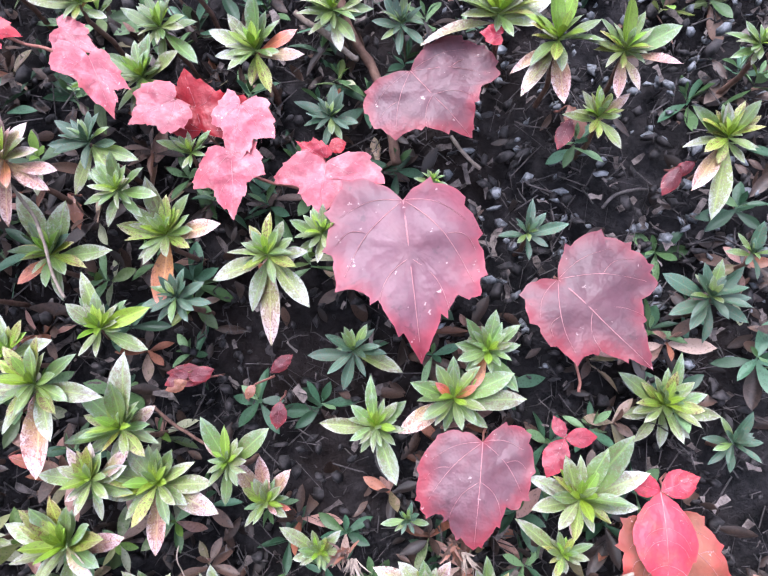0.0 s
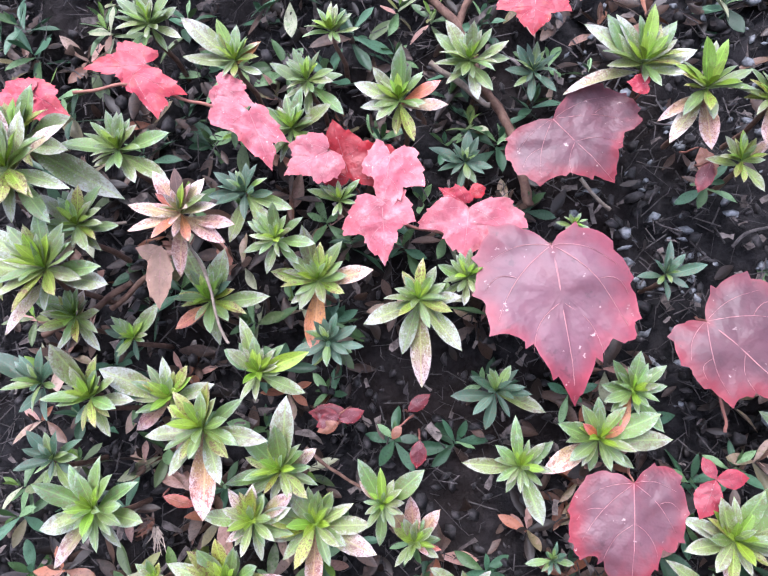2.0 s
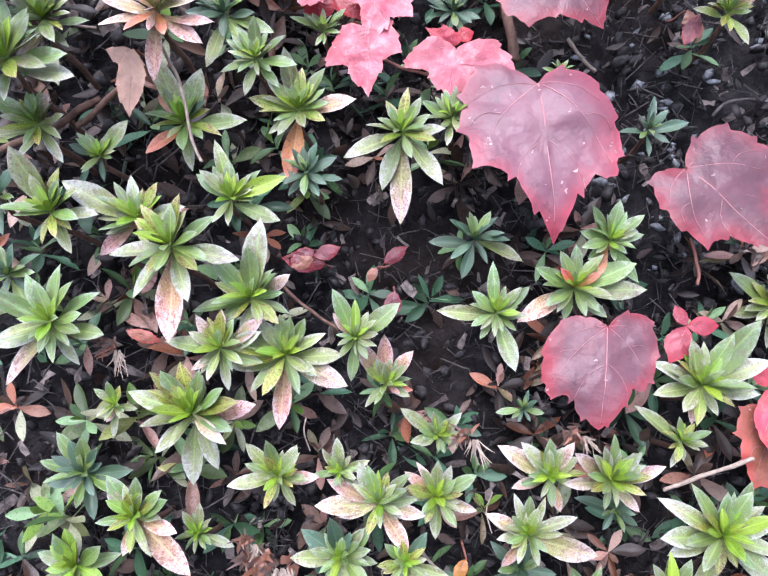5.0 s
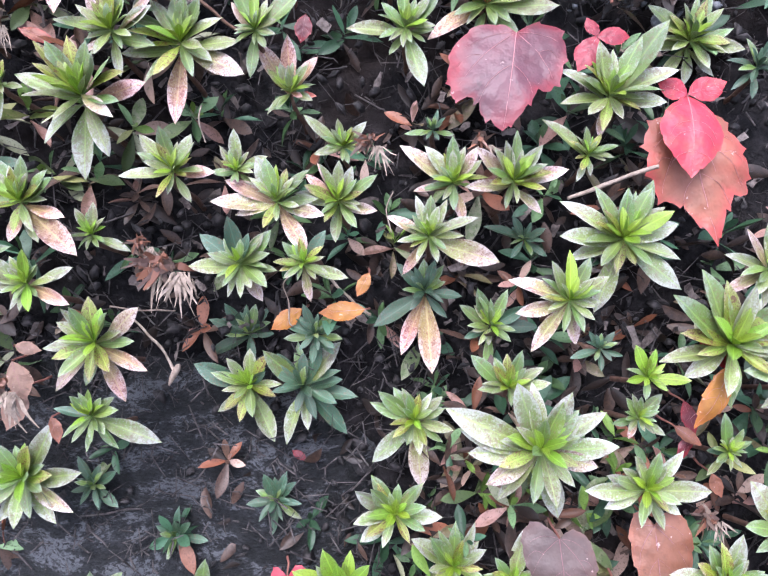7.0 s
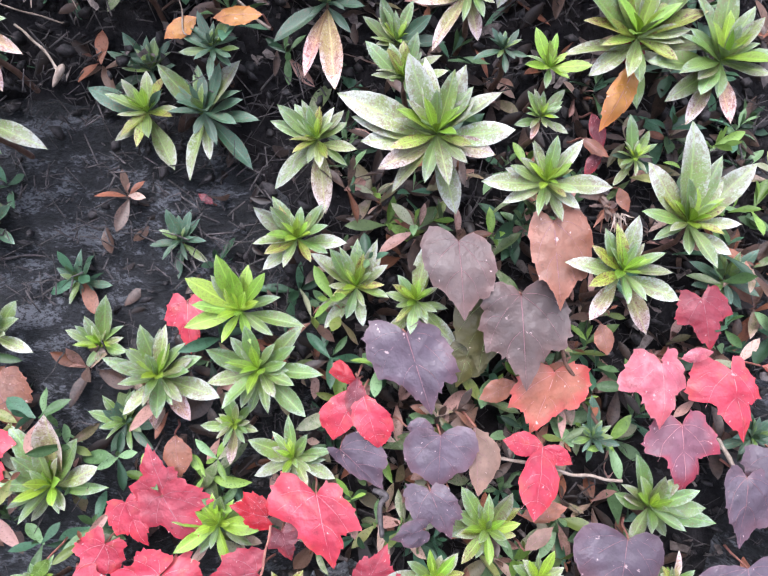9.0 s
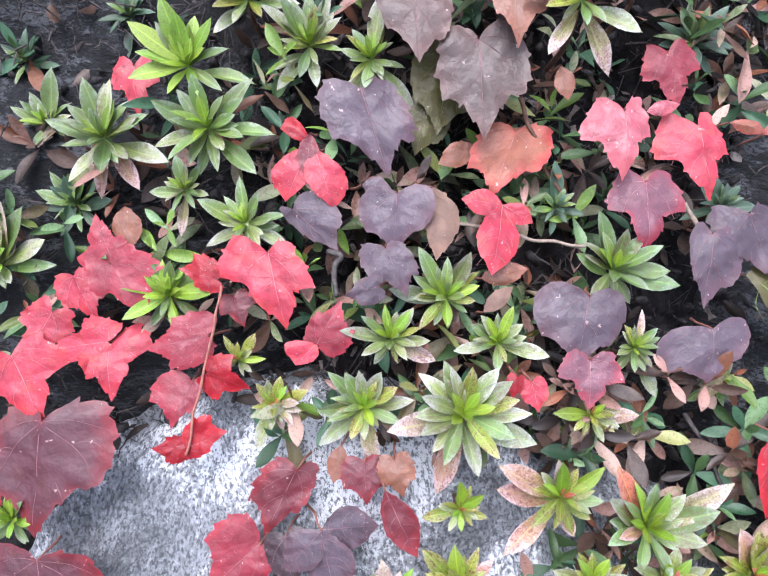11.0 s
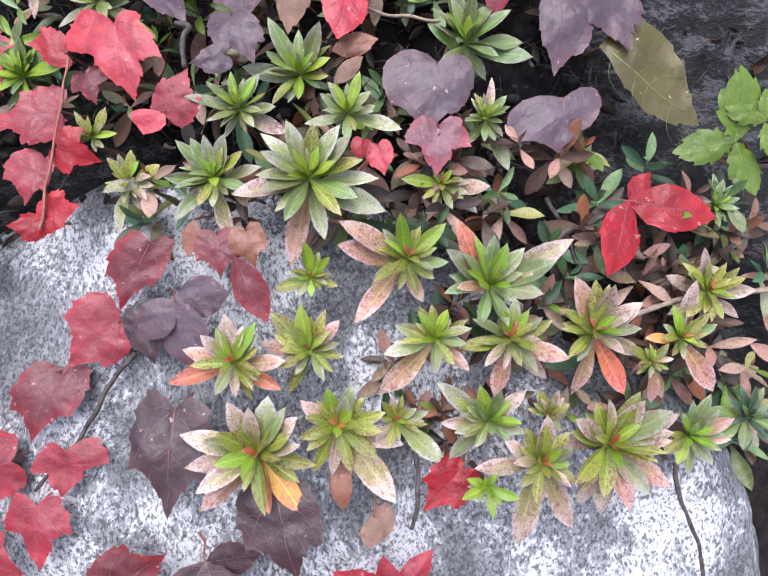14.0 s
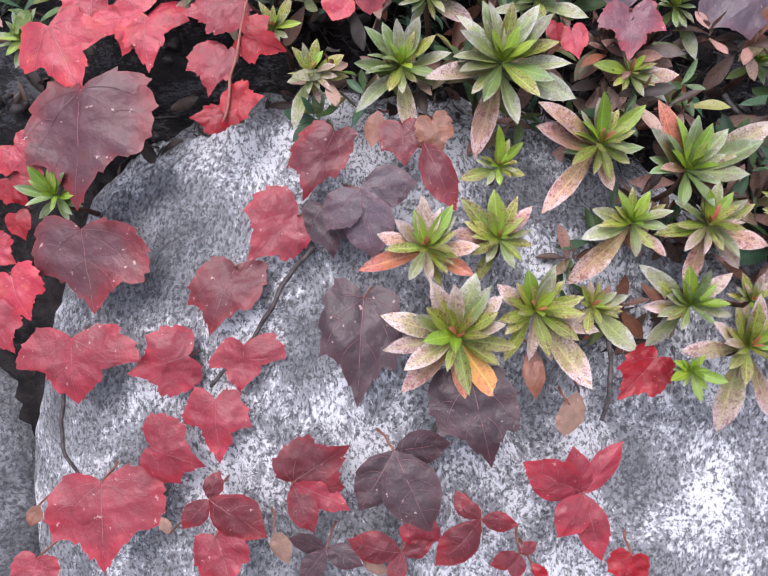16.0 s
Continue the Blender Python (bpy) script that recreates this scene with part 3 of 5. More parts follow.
def creeper(ax, ay, az, bx, by, bz, kind, width, tone, skew=0.0, shear=0.0, fold=0.15):
    """A single creeper leaf from its foot to its tip. skew: how much wider its one half is; shear: how far one side runs ahead."""
    creeper.count += 1
    rng = random.Random(1000 + creeper.count)
    a, b = Vector((ax, ay, az)), Vector((bx, by, bz))
    thing = new("creeper_leaf")
    thing.location = a
    tagged(thing, COLOUR_WORDS[tone], "leaf", "creeper leaves")
    out = (EN + EU * rng.uniform(-0.08, 0.08) + EV * rng.uniform(-0.08, 0.08)).normalized()
    size = (b - a).length
    blade("blade", kind, width, tone, thing, Vector(), leaf_turn(a, b, out), size, rng, fold * rng.uniform(0.5, 1.5), rng.uniform(0.02, 0.2), teeth={"heart": 0.4, "oval": 0.5}.get(kind, 0.85), skew=max(-0.45, min(0.45, skew)), shear=shear)
    stalk(thing, Vector(), (a - b).normalized() * 0.003 - EN * 0.016 + EU * rng.uniform(-0.004, 0.004))
    return thing


creeper.count = 0


def trefoil(cx, cy, cz, tips, tone, width=0.6):
    """A creeper leaf of leaflets that meet at one stalk."""
    creeper.count += 1
    rng = random.Random(1000 + creeper.count)
    c = Vector((cx, cy, cz))
    thing = new("creeper_trefoil")
    thing.location = c
    tagged(thing, COLOUR_WORDS[tone].replace("leaf", "trefoil leaf"), "leaf", "creeper leaves")
    widths = width if isinstance(width, tuple) else (width,) * len(tips)
    for p, wide in zip(tips, widths):
        b = Vector(p)
        out = (EN + EU * rng.uniform(-0.2, 0.2) + EV * rng.uniform(-0.2, 0.2)).normalized()
        blade("leaflet", "oval", wide * rng.uniform(0.95, 1.05), tone, thing, Vector(), leaf_turn(c, b, out), (b - c).length, rng, 0.12, rng.uniform(0, 0.2), 0.05, 1.3 if tone == "weed" else 0.35)
    stalk(thing, Vector(), EV * 0.003 - EN * 0.018 + EU * rng.uniform(-0.01, 0.01))
    return thing


# ---- stems and dry remains ----
def branch(name, label, points, r0, r1, material=STEM, wobble=0.0015, seed=1):
    """A stem through the given places, bending softly between them."""
    pts = [Vector(p) for p in points]
    line, off = [], Vector((seed * 2.3, seed, 0))
    for i in range(len(pts) - 1):
        p0, p1, p2, p3 = pts[max(0, i - 1)], pts[i], pts[i + 1], pts[min(len(pts) - 1, i + 2)]
        for j in range(8):
            f = j / 8
            q = 0.5 * (2 * p1 + (p2 - p0) * f + (2 * p0 - 5 * p1 + 4 * p2 - p3) * f * f + (3 * p1 - p0 - 3 * p2 + p3) * f ** 3)
            line.append(q + noise.noise_vector(q * 90 + off) * wobble)
    line.append(pts[-1])
    bm = bmesh.new()
    o = line[0].copy()
    n = len(line) - 1
    tube(bm, [p - o for p in line], [(r0 + (r1 - r0) * i / n) * (1 + 0.25 * noise.noise(line[i] * 200 + off)) for i in range(n + 1)], 7)
    ob = mesh_object(name, bm, material)
    ob.location = o
    return tagged(ob, label, "stem", "stems and vines")


STRAW = bark_material("straw_dry", (0.12, 0.09, 0.07), (0.24, 0.19, 0.155))


def husk(x, y, z, size, seed):
    """A spent flower head: a tuft of dry bracts."""
    rng = random.Random(seed)
    thing = new("dry_flower_head")
    thing.location = (x, y, z)
    tagged(thing, "dry straw coloured spent azalea flower head", "flower head", "spent flower heads")
    for i in range(44):
        bm = bmesh.new()
        pale = i % 5 > 2
        if pale:
            d = EN * rng.uniform(-0.1, 0.5) + EV * rng.uniform(-1.3, -0.25) + EU * rng.uniform(-0.15, 0.55)
            long, root = rng.uniform(0.35, 1.25), Vector((0, 0, 0)) + EU * size * rng.uniform(-0.2, 0.25)
        else:
            d = EN * rng.uniform(-0.2, 0.8) + EV * rng.uniform(-0.7, 0.6) + EU * rng.uniform(-1.0, 0.2)
            long, root = rng.uniform(0.3, 0.7), (EV * rng.uniform(0.0, 0.45) - EU * rng.uniform(0.1, 0.7)) * size
        d = d.normalized() * long
        s = d.cross(EN + EU * rng.uniform(-0.8, 0.8)).normalized()
        last, bend = None, Vector((rng.uniform(-0.7, 0.7), rng.uniform(-0.6, 0.4), rng.uniform(-0.8, 0.3)))
        for j in range(6):
            f = j / 5
            w = size * (0.045 if pale else 0.10) * math.sin(math.pi * (0.12 + 0.8 * f)) * rng.uniform(0.7, 1.3)
            p = root + (d + bend * f * f * 0.55) * size * f + EN * size * 0.05 * math.sin(f * 9 + i)
            pair = (bm.verts.new(p - s * w), bm.verts.new(p + s * w + EN * w * 0.7))
            if last:
                bm.faces.new((last[0], pair[0], pair[1], last[1]))
            last = pair
        mesh_object("bract", bm, STRAW if pale else CREEPER["tan"] if i % 2 else LEAF["dead"], thing)
    return thing



def bud(x, y, z, size):
    """A shrivelled bud: overlapping scales drawn out to a point."""
    bm = bmesh.new()
    bmesh.ops.create_icosphere(bm, subdivisions=3, radius=1)
    for p in bm.verts:
        f = (p.co.z + 1) / 2
        w = 0.42 * (1 - 0.55 * f) * (1 + 0.16 * noise.noise(p.co * 3.1))
        p.co = (EU * p.co.x * w + EN * p.co.y * w + (-EV - EU * 0.4) * p.co.z) * size
    ob = mesh_object("dry_bud", bm, STRAW)
    ob.location = (x, y, z)
    return tagged(ob, "small pale shrivelled bud on a thin stem", "bud")


# ---- the planting ----
shoot(-0.1438, -0.0727, -0.0860, "mottled", "163:29m 225:28w 266:37w 296:30w 325:20b 6:29p 123:22g 72:19g 82:11y")
shoot(-0.1042, -0.0537, -0.0678, "mottled", "58:19g 100:16g 148:20g 195:27m 223:24m 266:37p 1:26m 333:32b 328:16m")
shoot(-0.0736, -0.0456, -0.0638, "fresh", "115:23g 39:24g 88:15y 137:14p 266:22g 211:9m 335:10m")
shoot(-0.0600, -0.0460, -0.0899, "mottled", "126:20p 95:22p 55:19p 324:9p 345:14r 125:24p 80:11m")
shoot(-0.0351, -0.0560, -0.1116, "mottled", "143:21m 44:14w 64:8g 198:14m 331:10g 213:10m")
shoot(-0.1071, -0.0794, -0.1165, "mottled", "138:20m 106:18g 56:16m 194:24w 299:17m 358:18p 173:11m")
shoot(-0.0802, -0.0752, -0.1177, "mottled", "92:17w 132:12m 21:15m 190:12g 318:11m")
shoot(-0.0622, -0.0823, -0.1282, "mottled", "119:19w 50:18g 94:13y 160:25p 183:29b 203:20b 344:22b 3:18m 302:28p")
shoot(-0.0356, -0.0764, -0.1299, "mottled", "35:20g 65:15w 116:16p 144:18p 342:20b 269:21m 176:20w 349:10m")
shoot(-0.0796, -0.0905, -0.1558, "fresh", "104:21d 147:21d 185:24m 246:18w 301:21b 353:17g 45:19g 69:13d")
shoot(-0.0498, -0.0948, -0.1526, "mottled", "137:12g 343:21m 280:19b 55:16d 227:11m")
shoot(-0.0853, -0.0731, -0.2078, "deep", "129:20d 206:26d 98:13d 2:14d 55:16d 160:21d")
shoot(-0.0811, -0.0983, -0.2212, "mottled", "162:28d 225:22m 88:17m 296:34m 34:13d")
shoot(-0.0537, -0.0989, -0.2194, "deep", "138:26g 129:18d 54:27w 67:21d 351:29d 315:36d 277:25w 250:35w 7:22d")
shoot(0.0424, -0.0731, -0.1197, "mottled", "88:20g 110:17w 51:18w 147:23b 190:21b 12:24b 311:20b 61:13y")
shoot(0.0160, -0.0693, -0.1226, "mottled", "95:19g 128:19w 58:18b 149:28b 200:20p 289:20p 39:15m")
shoot(0.0054, -0.0854, -0.1418, "mottled", "87:16g 110:17w 62:16m 154:20b 190:14w 27:22w 340:35b 238:22p 3:15m")
shoot(0.0917, -0.0836, -0.1402, "mottled", "121:23g 94:19g 64:24g 150:30w 12:25w 185:31w 346:28w 202:26w 254:38w 320:37w 28:20y")
shoot(0.0688, -0.0989, -0.1646, "mottled", "94:19y 120:18m 31:19m 160:28b 198:26b 234:30b 282:22b 68:19g 355:14m")
shoot(0.0382, -0.0858, -0.1889, "fresh", "115:18g 68:18g 1:22d 151:18g 271:24g 210:16d 30:19d")
shoot(0.0053, -0.0812, -0.1730, "deep", "140:17d 55:14g 97:13g 307:18d 217:32d 251:36p 277:43p 353:18d")
shoot(0.0540, -0.0605, -0.1546, "deep", "125:12d 24:11d 159:20d 237:13d 325:15d")
shoot(0.0785, -0.0546, -0.1129, "mottled", "140:25m 103:11g 23:14g 250:15w 282:11w 164:9g")
shoot(0.0864, -0.0436, -0.0878, "mottled", "112:21m 55:36g 67:24g 154:24w 190:23m 259:21p 283:15m 26:31w 349:26w")
shoot(0.0300, -0.0143, -0.0532, "fresh", "141:12r 161:23g 211:33p 252:18g 315:23g 358:35m 23:30g 27:12r 91:14g")
shoot(-0.0077, -0.0218, -0.0642, "fresh", "98:22g 138:14g 37:19g 180:28m 351:14g 241:16g 288:32w 284:10g")
shoot(0.0420, -0.1227, -0.1957, "mottled", "144:21g 121:13g 74:16g 36:16m 189:15m 9:18m")
shoot(0.0550, -0.1426, -0.2119, "mottled", "172:34w 189:31w 162:42w 116:29w 100:25w 74:23g 66:25w 38:29w 1:33w 341:27b 216:29b 231:30m 288:36w")
shoot(0.1029, -0.1178, -0.1918, "lime", "120:15y 86:12y 190:13y 356:16y 323:9y")
shoot(0.1017, -0.1228, -0.2108, "fresh", "131:12g 51:14g 202:12g 324:15m 250:12p 21:8g")
shoot(0.0024, -0.1127, -0.2270, "mottled", "145:22g 108:13g 61:14w 164:22g 227:32w 277:37b 318:19g 345:19m 233:21m")
shoot(0.1026, -0.1455, -0.2310, "mottled", "114:16m 52:20w 184:28w 165:17w 359:30w 324:19w 292:20m 207:20w")
shoot(-0.1683, -0.0960, -0.1257, "mottled", "121:20g 82:17g 43:18g 343:21p 318:38p 255:20p 293:21m 25:20g")
shoot(-0.1621, -0.1168, -0.1539, "mottled", "151:20w 84:14y 21:21w 335:23p 235:14w 298:15y 191:15m 9:14m")
shoot(-0.1373, -0.1226, -0.1783, "mottled", "117:16g 72:9y 38:24b 0:18g 330:27p 295:31p 258:22g 229:31b 186:24w")
shoot(-0.1437, -0.1303, -0.2145, "fresh", "262:18g 302:20g 340:33w 166:16d 56:9g")
shoot(-0.1871, -0.1336, -0.2546, "mottled", "116:19g 59:29w 82:12y 7:32w 324:29b 306:29w 244:27w 201:20g 145:20g")
shoot(-0.1614, -0.1224, -0.2718, "deep", "30:17d 321:19d 112:15d 282:15d 198:12d")
shoot(-0.0679, -0.1208, -0.2794, "deep", "111:16d 45:15d 192:16d 319:18m 265:21d 70:14d")
shoot(-0.1452, -0.0894, -0.1441, "mottled", "82:13m 121:12m 341:18w 273:9m")
shoot(-0.1769, -0.0723, -0.0834, "mottled", "98:11g 349:10m 244:10p 261:17w 143:11g")
shoot(0.0067, -0.0415, -0.1073, "deep", "189:14g 349:11g 74:8d 243:7d")
shoot(0.0851, -0.1039, -0.1873, "deep", "201:15d 276:12d 339:11d 131:9d 52:9d")
shoot(0.1457, -0.1254, -0.2273, "fresh", "104:18g 69:12g 182:12d 238:16m 304:10g")
shoot(-0.2282, 0.0105, 0.1012, "mottled", "125:26g 56:22g 87:14y 163:23g 225:19b 57:14g 7:23w 4:34m 339:33w 328:53w 214:27b")
shoot(-0.1868, 0.0176, 0.0913, "fresh", "104:15g 69:14g 171:27g 10:26g 326:29m 222:15m 294:20w")
shoot(-0.2102, -0.0250, 0.0538, "mottled", "132:22g 86:12g 38:18g 150:33w 205:18g 344:30w 355:28g 274:21w 240:36b 177:36w")
shoot(-0.1536, -0.0067, 0.0682, "withered", "118:19p 74:11y 171:22p 23:15m 347:26p 202:25p 322:24p 270:12p 264:29p")
shoot(-0.1359, 0.0269, 0.0651, "deep", "148:16d 61:12d 99:8g 337:26g 304:36w 247:27m 191:18d 350:16d")
shoot(-0.1024, 0.0097, 0.0255, "mottled", "102:26m 57:20g 171:23l 6:28p 292:15m 264:37r 222:18m")
shoot(-0.0541, 0.0036, 0.0165, "mottled", "154:11g 119:11g 52:13g 0:20w 201:30w 248:29w 309:33w 268:44b 306:17m")
shoot(-0.1301, -0.0181, -0.0081, "fresh", "101:24m 16:25y 124:15g 149:19g 97:10y 333:25m 48:16g")
shoot(-0.1528, -0.0011, 0.0225, "mottled", "110:28m 68:23m 359:30m 218:24r 279:23m 31:14d")
shoot(-0.1883, -0.0137, 0.0096, "fresh", "131:13g 46:19m 109:8g 277:12d 166:13d")
shoot(-0.1518, -0.0424, -0.0192, "mottled", "81:15g 31:21g 186:27w 162:12g 348:31w 230:30w 261:15g 290:29w 269:45p")
shoot(-0.1700, -0.0290, -0.0132, "mottled", "95:16w 157:34w 146:13w 13:21w 222:27p 209:17m")
shoot(-0.1198, -0.0434, -0.0446, "mottled", "89:22g 83:32w 131:24g 28:20b 190:26g 215:22m 253:16w 342:19g")
shoot(-0.1973, -0.0670, -0.0439, "fresh", "82:21g 119:19g 34:23g 155:28g 202:28w 233:35b 298:22w 349:24g 239:10g")
shoot(-0.2290, -0.0309, -0.0023, "deep", "150:29d 123:14d 230:20d 45:13d 282:20d")
shoot(-0.2045, -0.0354, -0.0076, "mottled", "116:28m 63:13g 355:23w 235:16d 296:22m 103:12g")
shoot(-0.0182, -0.0021, -0.0338, "deep", "187:23d 255:22d 339:27m 12:13d 108:12g")
shoot(0.0467, -0.0035, -0.0337, "fresh", "126:19g 79:18g 170:17g 14:11m 224:16g 246:23r 307:26g 42:18g")
shoot(0.0217, 0.0369, 0.0364, "fresh", "174:9g 54:6g 237:7g 339:8g")
shoot(-0.0616, 0.0636, 0.0969, "fresh", "82:23g 130:18m 51:16g 160:24w 193:20w 18:22r 348:25p 289:24l 265:20l")
shoot(-0.1393, 0.0587, 0.1208, "mottled", "111:17y 140:31w 172:26m 50:10y 330:16w 23:14o")
shoot(-0.1075, 0.0680, 0.1085, "fresh", "114:15g 158:19g 5:18g 315:28g 215:15m 269:20m")
shoot(-0.0949, 0.0827, 0.1290, "fresh", "116:11g 30:12g 183:15g 357:15m")
shoot(0.0533, 0.0615, 0.1069, "mottled", "131:25g 115:22w 81:22y 49:21g 146:30w 8:24w 331:21w 190:37b")
shoot(0.0782, 0.0483, 0.0964, "mottled", "101:19y 68:17y 172:8w 212:25p 273:29p 233:30b")
shoot(0.0681, 0.0337, 0.0096, "deep", "181:14d 78:15d 10:20d 271:15d")
shoot(-0.0915, 0.0336, 0.0557, "fresh", "157:16g 43:14g 340:8g 143:12g")
shoot(0.1557, 0.0407, 0.0519, "mottled", "100:14w 150:23g 186:19w 47:18g 235:33p 264:39w 296:16m 342:15m")
shoot(0.1700, 0.0596, 0.0878, "fresh", "158:15g 206:14g 129:11g 248:11m")
shoot(0.1351, -0.0017, -0.0692, "mottled", "144:26g 67:24g 88:17g 15:20g 345:27m 196:24m 235:26m 268:24w 306:23w")
shoot(0.1625, -0.0181, -0.0792, "deep", "168:14d 63:16d 2:14d 224:16d 267:16d")
shoot(0.1680, 0.0187, 0.0034, "deep", "176:12g 78:14d 286:14d")
shoot(0.0993, 0.0476, 0.0614, "mottled", "126:12m 34:16p 305:19m 177:17m 91:12y")
shoot(0.1065, 0.0464, 0.0904, "mottled", "91:18y 124:14g 31:12g 176:19w 18:25g 343:26p 262:22p 294:19b")
shoot(0.1404, -0.1083, -0.1787, "mottled", "114:33g 81:26w 145:35g 41:29g 191:31m 222:26w 278:32g 356:18m 354:35m")
shoot(0.1734, -0.1180, -0.1853, "fresh", "94:27g 114:25g 69:18g 181:29g 221:28m 246:31b 282:29p 23:12g")
shoot(-0.0059, -0.1350, -0.2675, "mottled", "119:20g 148:24w 53:19g 223:23w 357:23w 250:16m")
shoot(0.1627, -0.1550, -0.2424, "mottled", "94:36w 133:29w 73:26g 45:34w 324:25w 0:21w 209:14w")
shoot(0.1343, -0.1697, -0.2583, "mottled", "121:17g 84:20w 171:23w 28:15g 336:29w 240:26b 299:34b")
shoot(0.0231, -0.1512, -0.2831, "mottled", "149:26w 129:21g 92:19g 213:21m 236:27w 280:21w 36:17w 63:21w")
shoot(0.0507, -0.1552, -0.2873, "mottled", "84:25w 349:15g 286:9g 237:28w 312:31w 290:19m 171:14g")
shoot(-0.0291, -0.1630, -0.2904, "lime", "110:25y 99:19y 56:20y 148:25y 200:24y 352:29g 295:15y")
shoot(-0.0203, -0.1775, -0.3127, "fresh", "160:25g 13:14g 1:29g 261:23g 316:33g 48:26g 196:26m")
shoot(-0.0674, -0.1778, -0.3182, "fresh", "104:23g 81:21g 166:26g 195:19g 343:30w 227:26w 261:29p 305:28p 28:22g")
shoot(-0.0320, -0.1877, -0.3383, "fresh", "101:14g 47:14g 189:16g 263:23b 343:13m")
shoot(-0.0037, -0.1966, -0.3499, "fresh", "157:23g 99:18g 18:18g 207:22w 333:23w 277:14g 355:14g")
shoot(-0.1227, -0.1994, -0.3727, "fresh", "120:33g 83:40b 57:30g 24:27w 185:22g 358:26g 240:23m")
shoot(-0.1061, -0.1517, -0.3234, "fresh", "77:25g 154:17g 207:21w 17:12m 288:18d")
shoot(-0.1532, -0.1591, -0.3122, "fresh", "88:18g 47:21g 337:23w 12:10g")
shoot(-0.1199, -0.1300, -0.2999, "deep", "92:14d 354:17d 211:23d 289:9d")
shoot(0.1376, -0.1835, -0.3445, "deep", "92:19d 194:12g 345:14d 267:14d 44:9g")
shoot(0.1609, -0.2082, -0.3611, "fresh", "109:26g 61:14g 163:18g 1:25g 346:31g 303:20g")
shoot(0.0870, -0.2140, -0.3747, "mottled", "119:24g 63:23m 20:15y 272:15y 176:26w 184:15m")
shoot(0.0625, -0.2330, -0.3837, "mottled", "105:13y 57:13y 175:23w 356:18m 331:23b 240:15w")
shoot(0.1093, -0.2313, -0.3860, "mottled", "118:12y 71:16y 193:20w 347:25w 13:12m 151:14g")
shoot(0.0516, -0.2508, -0.4075, "mottled", "133:19g 98:17w 64:19w 186:21g 224:28w 11:22w 279:32b 337:20m")
shoot(0.0940, -0.2570, -0.4033, "mottled", "104:19w 134:23w 61:22w 38:25w 156:20w 197:35b 2:28w 335:36w 256:43p 284:30w")
shoot(-0.0048, -0.2343, -0.3979, "bronze", "119:11l 55:14l 3:12y 223:6l")
shoot(0.0120, -0.2457, -0.4133, "bronze", "126:11l 355:16l 289:14b 246:27w 23:16l")
shoot(0.1357, -0.2771, -0.4303, "bronze", "101:19y 41:20y 155:33p 172:31p 197:16g 233:39p 356:18g 289:22p")
shoot(0.0948, -0.2764, -0.4423, "bronze", "100:16y 44:13y 199:18l 342:12l 272:9y")
shoot(0.1703, -0.2859, -0.4369, "fresh", "105:19y 69:16y 146:25w 118:28r 19:29g 325:13g 189:16p 32:37b")
shoot(0.1478, -0.2997, -0.4549, "mottled", "121:12y 71:12y 201:24w 165:17m 231:38p 314:22p 29:14l")
shoot(0.1794, -0.2992, -0.4547, "bronze", "114:14y 65:12y 262:30p 310:28b 339:28p 191:22l 22:18l")
shoot(0.2157, -0.2959, -0.4530, "bronze", "119:27p 79:21b 37:20b 298:35r 334:26b 175:14l 262:33p")
shoot(0.2556, -0.2926, -0.4596, "bronze", "115:14y 85:24b 20:15g 305:33p 179:16o")
shoot(0.2410, -0.3020, -0.4652, "bronze", "146:12l 53:9l 282:22p 223:9l 335:9l")
shoot(0.0636, -0.3067, -0.4639, "bronze", "93:19b 139:16b 168:21p 198:30r 328:25r 291:20l 59:18y 112:14y 2:22p")
shoot(0.0945, -0.2987, -0.4642, "bronze", "134:22l 103:19y 70:17l 44:18p 243:23l 350:15l 177:21p")
shoot(0.0758, -0.3358, -0.4860, "bronze", "116:22b 76:24w 45:23b 165:31b 190:29b 229:34p 278:29r 305:35o 348:25l 323:23l")
shoot(0.1087, -0.3243, -0.4818, "bronze", "109:16y 78:15w 152:18b 345:28b 241:26l 288:25b 305:43b 310:27w 16:18l")
shoot(0.1704, -0.3237, -0.4780, "mottled", "111:16y 145:25w 185:21b 232:26w 45:18b 148:16l")
shoot(0.1952, -0.3207, -0.4782, "bronze", "117:12l 75:11b 166:9l 33:9l")
shoot(0.1320, -0.3211, -0.4824, "bronze", "126:11l 19:15w 317:30w 348:13l")
shoot(0.1910, -0.3373, -0.4878, "bronze", "146:18b 88:19b 186:28b 257:40b 301:38b 34:8l 275:20p 338:14l")
shoot(0.2186, -0.3317, -0.4820, "bronze", "143:20b 64:23b 29:29b 177:22b 7:23p 326:35p 250:33b 273:37b 288:32p 308:30w")
shoot(0.2617, -0.3161, -0.4961, "mottled", "74:19g 118:10y 235:14y 355:18p 312:21w 274:20m 30:19p")
shoot(0.1689, -0.3428, -0.4968, "lime", "198:12y 281:12y 344:13y 151:9y")
shoot(0.2744, -0.2497, -0.4192, "fresh", "103:14g 57:11g 252:12l 286:20g")
shoot(0.2165, -0.2260, -0.4130, "fresh", "211:18g 7:14g 110:8g")
shoot(0.1509, -0.2492, -0.4105, "bronze", "176:17y 263:15p 320:22w 12:8g 358:22p")
shoot(0.1701, -0.2301, -0.3879, "fresh", "118:10l 80:15b 332:8g 296:27w 237:15g")
